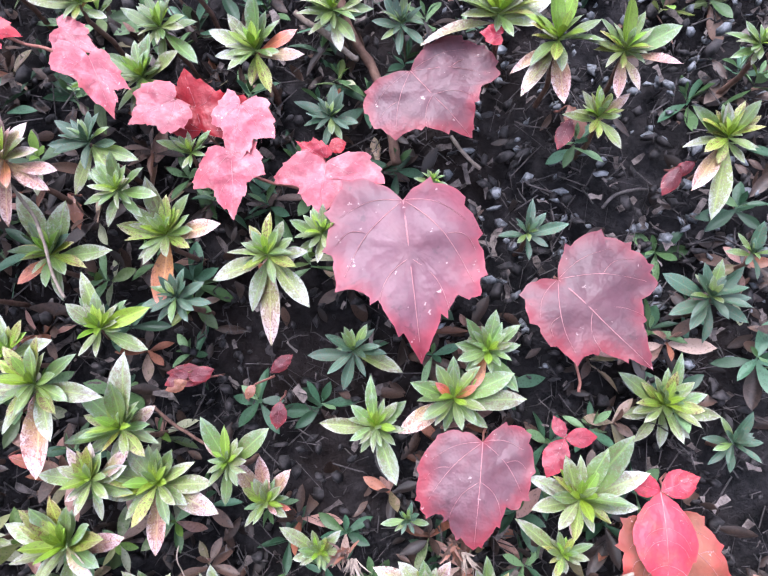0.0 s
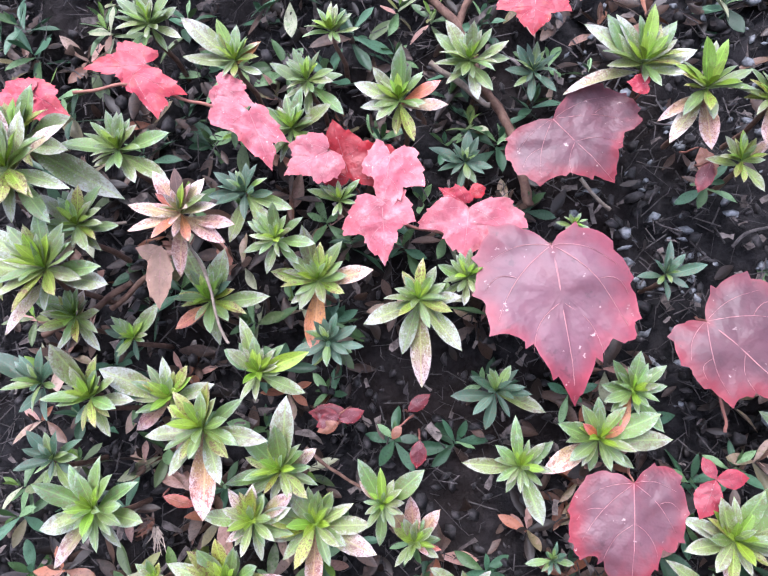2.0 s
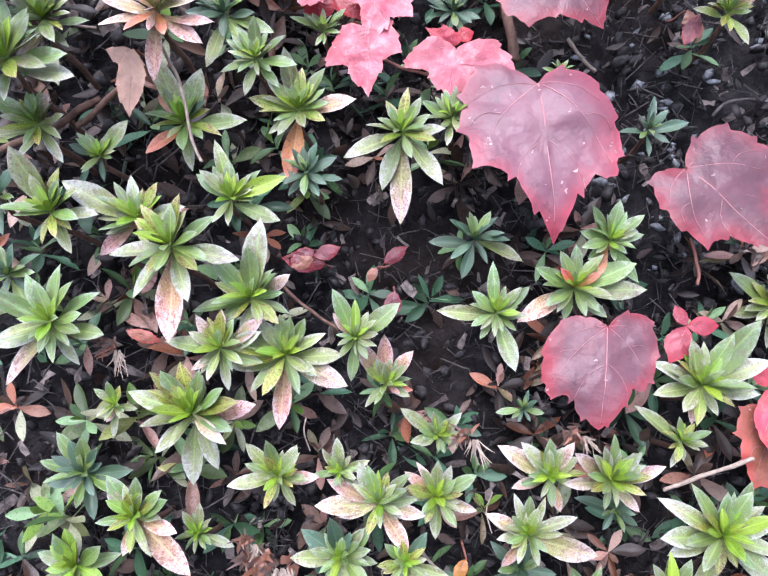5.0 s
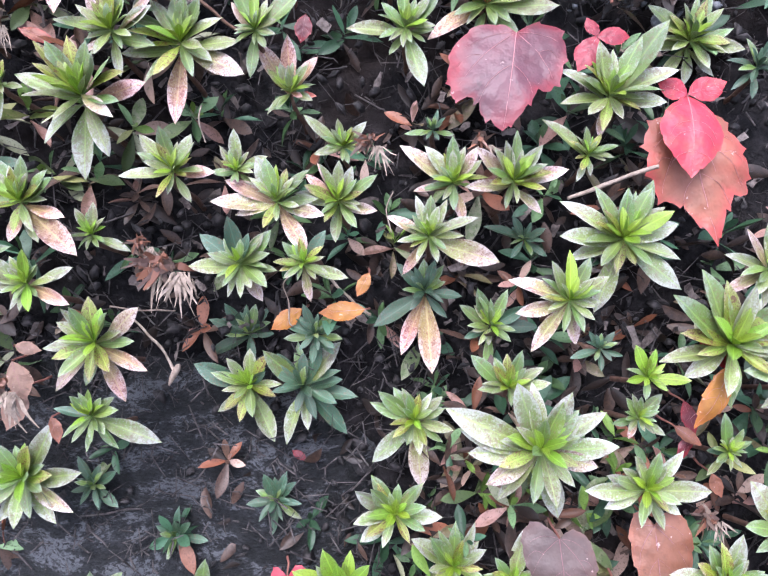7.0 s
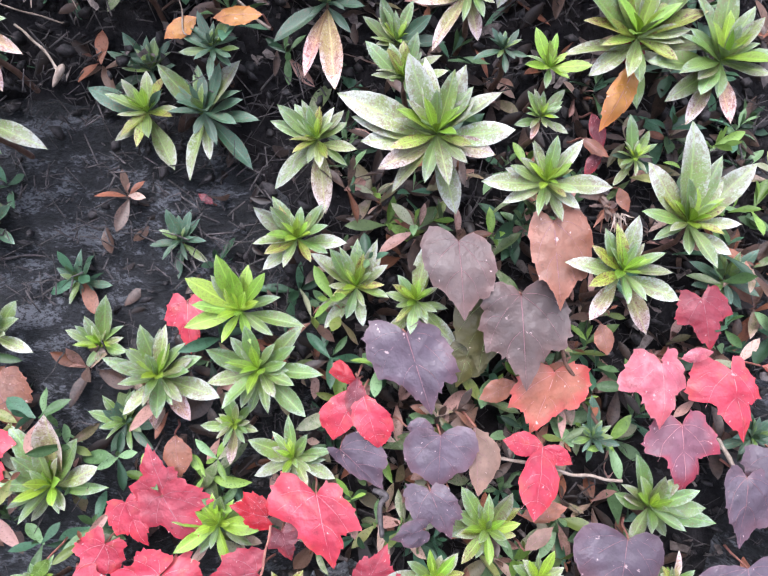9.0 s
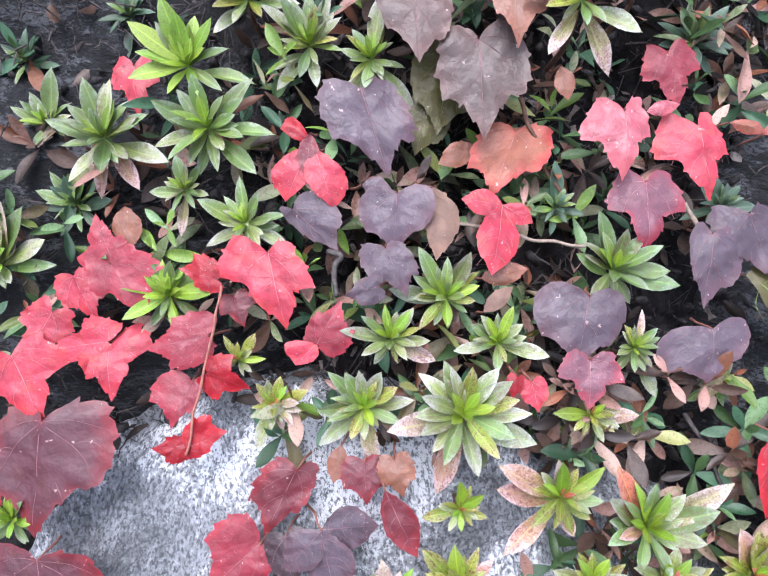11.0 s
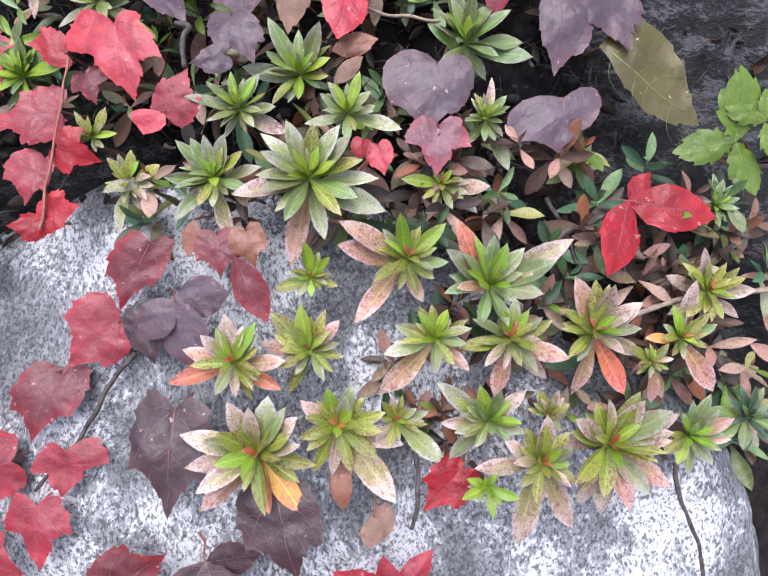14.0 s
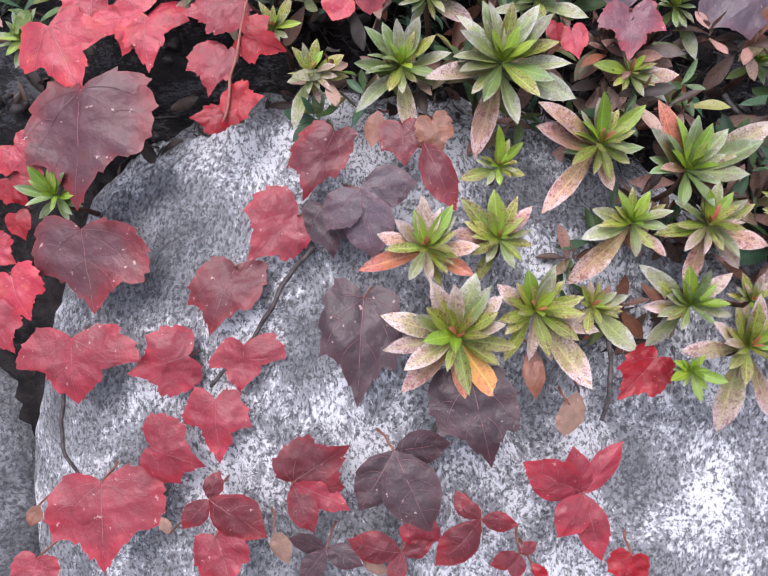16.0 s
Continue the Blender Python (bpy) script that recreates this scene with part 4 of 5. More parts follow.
shoot(-0.0981, -0.0051, -0.0001, "deep", "73:13d 124:11d 196:18d 239:15d 299:15d 351:18d 24:15d")
shoot(-0.2180, -0.0142, 0.0945, "mottled", "34:29b 64:21w 99:27b 160:22w 193:31b 222:26w 269:24w 304:30g 338:28w")
shoot(-0.2220, -0.0498, -0.0316, "deep", "190:20d 252:16g 301:19g 334:17d 36:16d 72:13d 129:16d")
shoot(-0.0292, 0.0686, 0.0619, "deep", "56:13d 82:15d 153:19d 193:15d 257:16d 295:14g 346:15d")
shoot(0.1506, 0.0114, -0.0148, "deep", "105:15d 155:24d 201:21d 237:19d 267:24d 322:22d 354:18d 46:18d 78:16g")
shoot(-0.1143, 0.0503, 0.0888, "fresh", "169:19m 226:20g 244:18w 288:18g 327:16g 18:24m 70:18g 96:14g 149:20g")
shoot(0.0080, 0.0924, 0.1017, "deep", "125:14d 181:15d 219:14g 263:17d 314:17d 25:13d 80:13g")
shoot(-0.1979, -0.1035, -0.1505, "lime", "211:24g 253:18g 271:23y 321:23g 15:21g 35:21g 96:17y 111:18g 166:18g")
shoot(-0.1961, -0.0806, -0.1165, "deep", "3:24d 49:16d 83:18g 126:21g 167:20g 203:18d 255:20g 282:24d 338:24g")
shoot(-0.0469, -0.0933, -0.1921, "deep", "160:16d 194:16g 265:16d 312:15d 347:15g 49:15g 110:14d")
shoot(0.1979, -0.1407, -0.2800, "deep", "358:19d 47:18d 109:15g 152:18d 193:19d 241:15d 308:19d")
shoot(-0.0386, -0.2131, -0.3784, "lime", "321:20g 9:22y 41:19g 79:16g 119:13y 165:21y 213:22y 235:20g 289:23y")
shoot(-0.0912, -0.1756, -0.3533, "deep", "286:16g 318:21d 3:21d 44:18d 69:18g 124:16g 166:18g 191:16d 244:19d")
shoot(0.2138, -0.1822, -0.3427, "deep", "142:13d 195:19d 251:15d 306:16g 2:17d 54:11d 106:12d")
shoot(0.2679, -0.2788, -0.4443, "bronze", "0:21b 44:15l 103:18b 164:20b 218:20b 274:20b 320:20b")
shoot(-0.1046, -0.2761, -0.4599, "lime", "171:18g 232:15g 294:14g 336:14g 21:15g 91:12y 124:15y")
shoot(-0.1221, -0.2293, -0.4050, "lime", "66:14g 100:10g 170:14g 206:13g 251:15g 308:15g 7:12g")
shoot(-0.1824, 0.0685, 0.1400, "fresh", "102:18g 140:19g 180:16g 223:22g 254:20g 304:17g 331:20w 17:16g 47:17g")
shoot(-0.2005, -0.0085, 0.0655, "mottled", "240:22b 311:16m 357:20g 56:19g 95:14w 140:20w 208:17w")
shoot(-0.0257, 0.0848, 0.1107, "fresh", "224:18m 280:23w 301:22g 353:20g 19:20m 79:16m 120:20m 142:21g 181:17m")
shoot(-0.1193, 0.0103, 0.0473, "fresh", "88:16g 149:15g 201:17g 253:18m 308:17g 350:19g 32:16g")
shoot(-0.2090, -0.0198, 0.0259, "mottled", "54:14b 94:13g 148:22g 202:20m 240:19w 304:20w 3:16m")
shoot(0.2856, -0.3130, -0.4873, "deep", "5:15d 74:13g 109:13d 169:18g 224:17g 284:19d 317:17d")
shoot(-0.1324, -0.0561, -0.0632, "mottled", "87:15b 130:16b 171:23m 219:17b 237:16m 280:21w 338:20g 18:22w 36:23b")
shoot(-0.0306, 0.0180, 0.0200, "fresh", "162:16g 216:18m 261:16w 322:19m 3:18g 55:15w 110:11g")
shoot(0.1576, -0.0887, -0.1510, "mottled", "130:20b 165:20w 210:25b 261:20w 309:25b 350:20w 30:18m 54:22m 97:21g")

# ---- the creeper ----
creeper(0.0082, 0.0200, 0.0330, 0.0155, -0.0226, -0.0282, "broad", 0.94, "rosegrey", -0.06, 0.16)
creeper(-0.0287, 0.0388, 0.0464, -0.0325, 0.0246, 0.0243, "lobed", 1.81, "pink", 0.09, -0.11)
creeper(0.0126, 0.0581, 0.0823, 0.0409, 0.0417, 0.0545, "broad", 1.47, "redgrey", 0.04, 0.19)
creeper(0.0782, 0.0067, -0.0026, 0.1160, -0.0195, -0.0346, "broad", 1.04, "redgrey", 0.19, -0.01)
creeper(0.0425, -0.0308, -0.0666, 0.0366, -0.0599, -0.1035, "cleft", 1.08, "redgrey", -0.09, -0.23)
creeper(-0.1790, 0.0493, 0.1206, -0.2088, 0.0457, 0.1213, "lobed", 0.65, "coral", -0.10, -0.09)
creeper(-0.1819, 0.0411, 0.1175, -0.1713, 0.0322, 0.0982, "lobed", 0.87, "coral", 0.44, 0.56)
creeper(-0.2332, 0.0372, 0.1138, -0.2144, 0.0339, 0.1021, "broad", 0.80, "coral", -0.08, -0.15)
creeper(-0.2321, 0.0350, 0.1130, -0.2527, 0.0318, 0.1116, "broad", 0.66, "coral", -0.26, 0.27)
creeper(-0.1462, 0.0502, 0.1095, -0.1287, 0.0470, 0.0988, "broad", 0.85, "pink", -0.17, -0.13)
creeper(-0.1303, 0.0408, 0.0977, -0.1209, 0.0285, 0.0726, "lobed", 0.97, "pink", -0.28, 0.70)
creeper(-0.0868, 0.0418, 0.0628, -0.0943, 0.0546, 0.0894, "broad", 1.42, "red", -0.24, 0.31)
creeper(-0.0951, 0.0383, 0.0786, -0.1163, 0.0305, 0.0694, "broad", 1.07, "pink", 0.02, -0.12)
creeper(-0.0658, 0.0412, 0.0743, -0.0702, 0.0257, 0.0481, "lobed", 0.88, "pink", 0.17, 0.13)
creeper(-0.0700, 0.0293, 0.0546, -0.0697, 0.0135, 0.0280, "lobed", 1.03, "pink", -0.17, -0.13)
creeper(0.0075, 0.0944, 0.1356, 0.0056, 0.0845, 0.1179, "lobed", 1.63, "coral", -0.05, 0.03)
creeper(0.1237, -0.0474, -0.1046, 0.1387, -0.0760, -0.1490, "broad", 0.81, "blotch", 0.01, 0.15)
creeper(0.0678, -0.1526, -0.2580, 0.0713, -0.1730, -0.2863, "heart", 0.90, "brown", -0.05, 0.27)
creeper(0.1073, -0.1515, -0.2477, 0.1113, -0.1734, -0.2788, "heart", 0.68, "tan", 0.19, 0.03)
creeper(0.0960, -0.1644, -0.2770, 0.0999, -0.1870, -0.3132, "broad", 0.90, "brown", 0.04, -0.00)
creeper(0.0466, -0.1652, -0.2998, 0.0598, -0.1854, -0.3317, "broad", 0.95, "purple", -0.06, 0.34)
creeper(0.0261, -0.1805, -0.3192, 0.0146, -0.1944, -0.3406, "oval", 0.65, "coral", -0.26, -0.35)
creeper(0.0250, -0.1793, -0.3175, 0.0120, -0.1782, -0.3136, "oval", 0.68, "red", -0.63, -0.50)
creeper(0.0275, -0.1833, -0.3204, 0.0364, -0.1976, -0.3421, "oval", 0.63, "coral", 0.09, 0.32)
creeper(0.0184, -0.1975, -0.3426, 0.0388, -0.2074, -0.3581, "heart", 0.71, "purple", 0.48, 0.24)
creeper(0.0636, -0.1941, -0.3351, 0.0630, -0.2084, -0.3565, "heart", 1.28, "purple", 0.02, -0.10)
creeper(0.0594, -0.2102, -0.3534, 0.0694, -0.2229, -0.3699, "broad", 0.94, "purple", -0.14, 0.35)
creeper(0.0571, -0.2209, -0.3662, 0.0417, -0.2238, -0.3697, "heart", 0.76, "purple", 0.10, 0.10)
creeper(0.0795, -0.1882, -0.3347, 0.0821, -0.2063, -0.3618, "oval", 0.49, "dry", 0.48, -0.08)
creeper(0.1156, -0.1730, -0.3140, 0.1055, -0.1880, -0.3390, "broad", 1.13, "blotch", 0.10, -0.34)
creeper(0.1590, -0.1783, -0.3011, 0.1595, -0.1946, -0.3266, "lobed", 0.89, "pink", -0.25, -0.05)
creeper(0.1944, -0.1734, -0.3089, 0.2020, -0.1925, -0.3360, "lobed", 0.79, "coral", -0.32, 0.15)
creeper(0.1725, -0.1888, -0.3291, 0.1730, -0.2063, -0.3557, "lobed", 0.98, "rosegrey", 0.00, 0.01)
creeper(0.2013, -0.2028, -0.3463, 0.1989, -0.2206, -0.3738, "heart", 0.75, "purple", 0.27, 0.06)
creeper(0.2185, -0.1950, -0.3401, 0.2323, -0.2138, -0.3657, "broad", 0.91, "purple", -0.17, 0.37)
creeper(0.2038, -0.2252, -0.3811, 0.2022, -0.2396, -0.4004, "heart", 1.68, "purple", -0.15, -0.29)
creeper(0.1476, -0.2214, -0.3677, 0.1430, -0.2391, -0.3932, "heart", 1.25, "purple", -0.14, -0.03)
creeper(0.1485, -0.2387, -0.3888, 0.1479, -0.2520, -0.4061, "lobed", 1.15, "rosegrey", -0.00, 0.03)
creeper(-0.0640, -0.2055, -0.3686, -0.0740, -0.1910, -0.3506, "lobed", 0.85, "rosewine", 0.25, -0.04)
creeper(-0.0640, -0.2081, -0.3667, -0.0462, -0.2200, -0.3864, "lobed", 1.01, "rosewine", 0.13, 0.24)
creeper(-0.0837, -0.2058, -0.3760, -0.0720, -0.2169, -0.3932, "broad", 0.90, "coral", -0.06, 0.18)
creeper(0.0086, -0.2114, -0.3569, 0.0176, -0.2301, -0.3844, "lobed", 1.06, "coral", -0.20, 0.36)
creeper(-0.0141, -0.2157, -0.3686, -0.0317, -0.2125, -0.3655, "broad", 0.83, "red", -0.17, -0.32)
creeper(-0.0631, -0.2294, -0.3946, -0.0909, -0.2316, -0.3984, "lobed", 0.87, "coral", 0.10, 0.19)
creeper(-0.0627, -0.2307, -0.3958, -0.0602, -0.2461, -0.4153, "lobed", 1.01, "coral", 0.31, -0.42)
creeper(-0.0178, -0.2304, -0.3886, -0.0447, -0.2348, -0.3934, "broad", 0.87, "rosewine", 0.03, 0.25)
creeper(-0.0246, -0.2409, -0.4066, -0.0330, -0.2541, -0.4231, "broad", 0.95, "rosewine", -0.61, -0.15)
creeper(-0.0162, -0.2419, -0.4000, 0.0025, -0.2451, -0.4056, "lobed", 0.97, "red", 0.04, 0.00)
creeper(-0.0253, -0.2587, -0.4289, -0.0073, -0.2547, -0.4220, "broad", 0.84, "red", 0.32, 0.41)
creeper(-0.0269, -0.2573, -0.4298, -0.0417, -0.2588, -0.4303, "broad", 0.84, "red", 0.21, 0.07)
creeper(0.0314, -0.2364, -0.3858, 0.0412, -0.2251, -0.3709, "broad", 0.95, "rosewine", -0.24, -0.03)
creeper(0.0309, -0.2360, -0.3861, 0.0223, -0.2420, -0.3939, "oval", 1.10, "coral", -0.38, -0.28)
creeper(0.2206, -0.2068, -0.3646, 0.2668, -0.2265, -0.3924, "oval", 0.58, "olive", 0.42, -0.59)
creeper(-0.0886, -0.2522, -0.4213, -0.0934, -0.2809, -0.4663, "broad", 1.06, "winegrey", 0.11, -0.22)
creeper(-0.0900, -0.2883, -0.4710, -0.0856, -0.3096, -0.5031, "broad", 1.39, "winegrey", 0.06, 0.16)
creeper(-0.0952, -0.3170, -0.5116, -0.0930, -0.3340, -0.5366, "lobed", 1.74, "rosewine", 0.08, -0.02)
creeper(-0.0431, -0.3181, -0.5197, -0.0706, -0.3253, -0.5252, "broad", 1.10, "rosewine", 0.01, 0.07)
creeper(-0.0170, -0.3160, -0.5141, -0.0190, -0.3293, -0.5317, "lobed", 1.40, "rosewine", 0.10, -0.23)
creeper(-0.0227, -0.2936, -0.4867, -0.0331, -0.3141, -0.5112, "broad", 0.94, "wine", 0.03, -0.27)
creeper(0.0067, -0.2815, -0.4662, -0.0161, -0.2947, -0.4822, "broad", 1.03, "rosewine", -0.20, 0.06)
creeper(0.0231, -0.2652, -0.4341, 0.0095, -0.2815, -0.4591, "broad", 0.76, "wine", -0.15, -0.26)
creeper(0.0377, -0.3158, -0.4852, 0.0360, -0.3443, -0.5221, "broad", 0.77, "dark", -0.00, 0.13)
creeper(0.0830, -0.3405, -0.5074, 0.0922, -0.3634, -0.5358, "broad", 0.92, "dark", -0.08, 0.12)
creeper(-0.0293, -0.3334, -0.5326, -0.0266, -0.3510, -0.5552, "lobed", 0.99, "rosewine", -0.01, 0.11)
creeper(-0.0580, -0.3483, -0.5473, -0.0325, -0.3524, -0.5552, "broad", 1.11, "rosewine", 0.11, -0.23)
creeper(-0.0797, -0.3583, -0.5608, -0.0764, -0.3842, -0.5907, "broad", 1.32, "rosewine", 0.05, -0.07)
creeper(0.1605, -0.3315, -0.5016, 0.1441, -0.3424, -0.5164, "broad", 0.83, "red", 0.02, -0.04)
creeper(0.0861, -0.1539, -0.2869, 0.0809, -0.1718, -0.3173, "heart", 0.90, "olive")
creeper(0.0775, -0.1607, -0.3080, 0.0716, -0.1720, -0.3271, "heart", 1.00, "olive")
creeper(0.0251, -0.1797, -0.3148, 0.0238, -0.1900, -0.3313, "oval", 0.50, "wine")
creeper(0.0482, -0.1909, -0.3334, 0.0611, -0.1914, -0.3341, "oval", 0.70, "purple")
creeper(0.0987, -0.1730, -0.3209, 0.0821, -0.1772, -0.3286, "oval", 0.60, "tan")
creeper(0.1812, -0.1541, -0.2830, 0.1868, -0.1671, -0.3041, "lobed", 0.90, "rosewine")
creeper(-0.0894, -0.2202, -0.3860, -0.1019, -0.2353, -0.4037, "lobed", 0.80, "coral")
creeper(-0.1047, -0.2342, -0.3997, -0.0905, -0.2510, -0.4246, "lobed", 1.10, "coral")
creeper(-0.0075, -0.2173, -0.3769, -0.0024, -0.2248, -0.3880, "lobed", 1.10, "wine")
creeper(0.1163, -0.2462, -0.3931, 0.1141, -0.2516, -0.4004, "heart", 0.90, "red")
creeper(0.1225, -0.2473, -0.3946, 0.1258, -0.2553, -0.4047, "heart", 0.90, "coral")
creeper(0.0619, -0.2748, -0.4333, 0.0766, -0.2907, -0.4574, "oval", 0.45, "wine")
creeper(0.0183, -0.2802, -0.4617, 0.0233, -0.2932, -0.4813, "heart", 0.85, "dark")
creeper(0.0080, -0.3610, -0.5529, 0.0329, -0.3502, -0.5399, "broad", 1.05, "wine")
creeper(0.0076, -0.3614, -0.5534, 0.0178, -0.3747, -0.5696, "oval", 0.60, "wine")
creeper(0.0001, -0.3741, -0.5703, 0.0069, -0.3831, -0.5811, "oval", 0.60, "dry")
creeper(0.1236, -0.3457, -0.5157, 0.1215, -0.3539, -0.5264, "oval", 0.70, "dry")
creeper(0.0383, -0.3797, -0.5811, 0.0501, -0.3840, -0.5860, "oval", 0.50, "dry")
creeper(0.0089, -0.3611, -0.5528, 0.0334, -0.3682, -0.5620, "oval", 0.42, "rosewine")
creeper(0.0666, -0.3751, -0.5736, 0.0560, -0.3653, -0.5619, "broad", 0.90, "rosewine")
creeper(0.1122, -0.3811, -0.5788, 0.1195, -0.3859, -0.5837, "oval", 0.60, "red")
creeper(0.0850, -0.3710, -0.5619, 0.0785, -0.3630, -0.5525, "oval", 0.55, "wine")
creeper(-0.1110, -0.3622, -0.5738, -0.1145, -0.3689, -0.5812, "oval", 0.70, "tan")
creeper(-0.0490, -0.3718, -0.5792, -0.0524, -0.3671, -0.5731, "oval", 0.70, "dry")
creeper(0.1546, -0.3793, -0.5738, 0.1506, -0.3893, -0.5859, "broad", 1.10, "red")
creeper(-0.0267, -0.3745, -0.5763, -0.0173, -0.3898, -0.5946, "broad", 1.00, "rosewine")
creeper(-0.1112, -0.3780, -0.5925, -0.1133, -0.3889, -0.6048, "broad", 1.30, "rosewine")
creeper(-0.1241, -0.2997, -0.4884, -0.1146, -0.3108, -0.5065, "broad", 1.20, "coral")
creeper(-0.1218, -0.2650, -0.4422, -0.1094, -0.2720, -0.4565, "lobed", 1.10, "coral")
creeper(-0.1213, -0.2830, -0.4671, -0.1177, -0.2891, -0.4773, "heart", 1.00, "red")
creeper(-0.1258, -0.2716, -0.4552, -0.1173, -0.2776, -0.4669, "broad", 1.10, "red")
creeper(-0.1340, -0.3103, -0.5030, -0.1225, -0.3198, -0.5189, "broad", 1.10, "rosewine")
creeper(-0.1356, -0.2911, -0.4785, -0.1225, -0.2944, -0.4868, "broad", 1.20, "coral")
creeper(0.0424, -0.2575, -0.4263, 0.0393, -0.2670, -0.4400, "oval", 0.55, "tan")
creeper(0.0524, -0.2627, -0.4305, 0.0544, -0.2731, -0.4461, "broad", 1.10, "wine")
creeper(0.0654, -0.2631, -0.4274, 0.0700, -0.2724, -0.4417, "broad", 0.90, "tan")
creeper(0.1083, -0.3286, -0.4991, 0.1107, -0.3430, -0.5165, "oval", 0.42, "tan")
creeper(0.1293, -0.3389, -0.5155, 0.1246, -0.3505, -0.5292, "oval", 0.60, "dry")
creeper(0.1018, -0.2118, -0.3667, 0.1223, -0.2101, -0.3618, "oval", 0.50, "tan")
creeper(0.1030, -0.2223, -0.3775, 0.1157, -0.2163, -0.3675, "oval", 0.45, "dry")
creeper(-0.0613, -0.1871, -0.3486, -0.0578, -0.1979, -0.3655, "oval", 0.70, "tan")
creeper(0.1303, -0.1718, -0.2856, 0.1341, -0.1791, -0.2978, "oval", 0.60, "tan")
creeper(-0.1659, -0.0051, 0.0511, -0.1677, -0.0206, 0.0272, "oval", 0.45, "dry")
creeper(-0.1768, -0.0077, 0.0516, -0.1611, -0.0089, 0.0456, "oval", 0.50, "dry")
creeper(-0.0945, -0.0208, -0.0377, -0.1050, -0.0240, -0.0409, "oval", 0.55, "tan")
creeper(-0.0945, -0.0202, -0.0370, -0.0819, -0.0171, -0.0337, "oval", 0.55, "wine")
creeper(-0.0224, -0.0907, -0.1798, -0.0447, -0.0924, -0.1816, "oval", 0.42, "amber")
creeper(-0.0531, -0.0882, -0.1823, -0.0674, -0.0948, -0.1905, "oval", 0.50, "amber")
creeper(-0.0210, -0.0844, -0.1633, -0.0265, -0.0911, -0.1727, "oval", 0.50, "amber")
creeper(0.1428, -0.1083, -0.1908, 0.1282, -0.1228, -0.2179, "oval", 0.34, "amber")
creeper(0.1375, -0.0995, -0.1838, 0.1430, -0.1074, -0.1966, "broad", 1.00, "red")
creeper(-0.0565, -0.1539, -0.2947, -0.0530, -0.1681, -0.3146, "lobed", 0.85, "coral")
creeper(-0.1537, -0.1680, -0.3361, -0.1400, -0.1818, -0.3570, "broad", 1.00, "tan")
creeper(-0.1567, -0.1905, -0.3540, -0.1421, -0.2037, -0.3736, "lobed", 1.00, "coral")
creeper(0.1473, 0.0487, 0.0366, 0.1363, 0.0465, 0.0305, "oval", 0.50, "wine")
creeper(-0.0943, -0.0185, -0.0346, -0.1055, -0.0221, -0.0394, "oval", 0.60, "wine")
creeper(-0.0654, -0.0144, -0.0455, -0.0699, -0.0181, -0.0515, "oval", 0.60, "tan")
creeper(0.1404, 0.0475, 0.0348, 0.1314, 0.0414, 0.0226, "oval", 0.50, "wine")
creeper(0.0884, 0.0539, 0.0586, 0.0812, 0.0469, 0.0453, "oval", 0.50, "wine")
creeper(0.0533, 0.0541, 0.0962, 0.0437, 0.0542, 0.0978, "heart", 0.95, "coral")
creeper(-0.0301, 0.0437, 0.0468, -0.0437, 0.0469, 0.0546, "broad", 0.75, "coral")
creeper(-0.0281, 0.0481, 0.0496, -0.0196, 0.0504, 0.0522, "oval", 0.90, "red")
creeper(-0.1857, -0.1125, -0.2004, -0.1783, -0.1217, -0.2160, "oval", 0.60, "dry")
creeper(-0.1821, -0.1154, -0.2130, -0.1897, -0.1266, -0.2310, "oval", 0.55, "dry")
creeper(-0.2010, -0.1180, -0.2210, -0.1982, -0.1277, -0.2370, "oval", 0.50, "tan")
creeper(-0.1718, -0.1187, -0.2288, -0.1679, -0.1253, -0.2399, "oval", 0.50, "tan")
creeper(-0.1832, -0.1107, -0.1928, -0.1706, -0.1114, -0.1946, "oval", 0.50, "dry")
creeper(0.1280, -0.1080, -0.2141, 0.1342, -0.1166, -0.2272, "oval", 0.45, "wine")
creeper(0.1237, -0.1150, -0.2234, 0.1364, -0.1196, -0.2307, "oval", 0.40, "tan")
creeper(0.1338, -0.1149, -0.2280, 0.1263, -0.1226, -0.2396, "oval", 0.40, "wine")
creeper(0.1420, -0.1256, -0.2426, 0.1469, -0.1317, -0.2520, "oval", 0.50, "tan")
creeper(0.2095, -0.1701, -0.3084, 0.2269, -0.1724, -0.3115, "oval", 0.35, "blotch")
creeper(0.2253, -0.1722, -0.3127, 0.2354, -0.1675, -0.3064, "oval", 0.40, "blotch")
creeper(0.1708, -0.1726, -0.3037, 0.1855, -0.1705, -0.3008, "oval", 0.45, "pink")
creeper(-0.1176, -0.2238, -0.3948, -0.1252, -0.2316, -0.4044, "oval", 0.50, "weed")
creeper(-0.0921, -0.0025, -0.0502, -0.1144, -0.0026, -0.0468, "oval", 0.50, "wine")
creeper(-0.1546, 0.0290, 0.0384, -0.1490, 0.0204, 0.0226, "oval", 0.40, "tan")
creeper(0.0918, 0.0776, 0.0590, 0.0989, 0.0687, 0.0424, "oval", 0.55, "tan")
creeper(-0.0630, 0.0042, -0.0527, -0.0510, 0.0092, -0.0452, "oval", 0.50, "wine")
creeper(-0.0571, -0.0068, -0.0625, -0.0591, -0.0144, -0.0749, "oval", 0.60, "wine")
creeper(-0.1826, -0.0398, -0.0674, -0.1660, -0.0407, -0.0729, "oval", 0.35, "blotch")
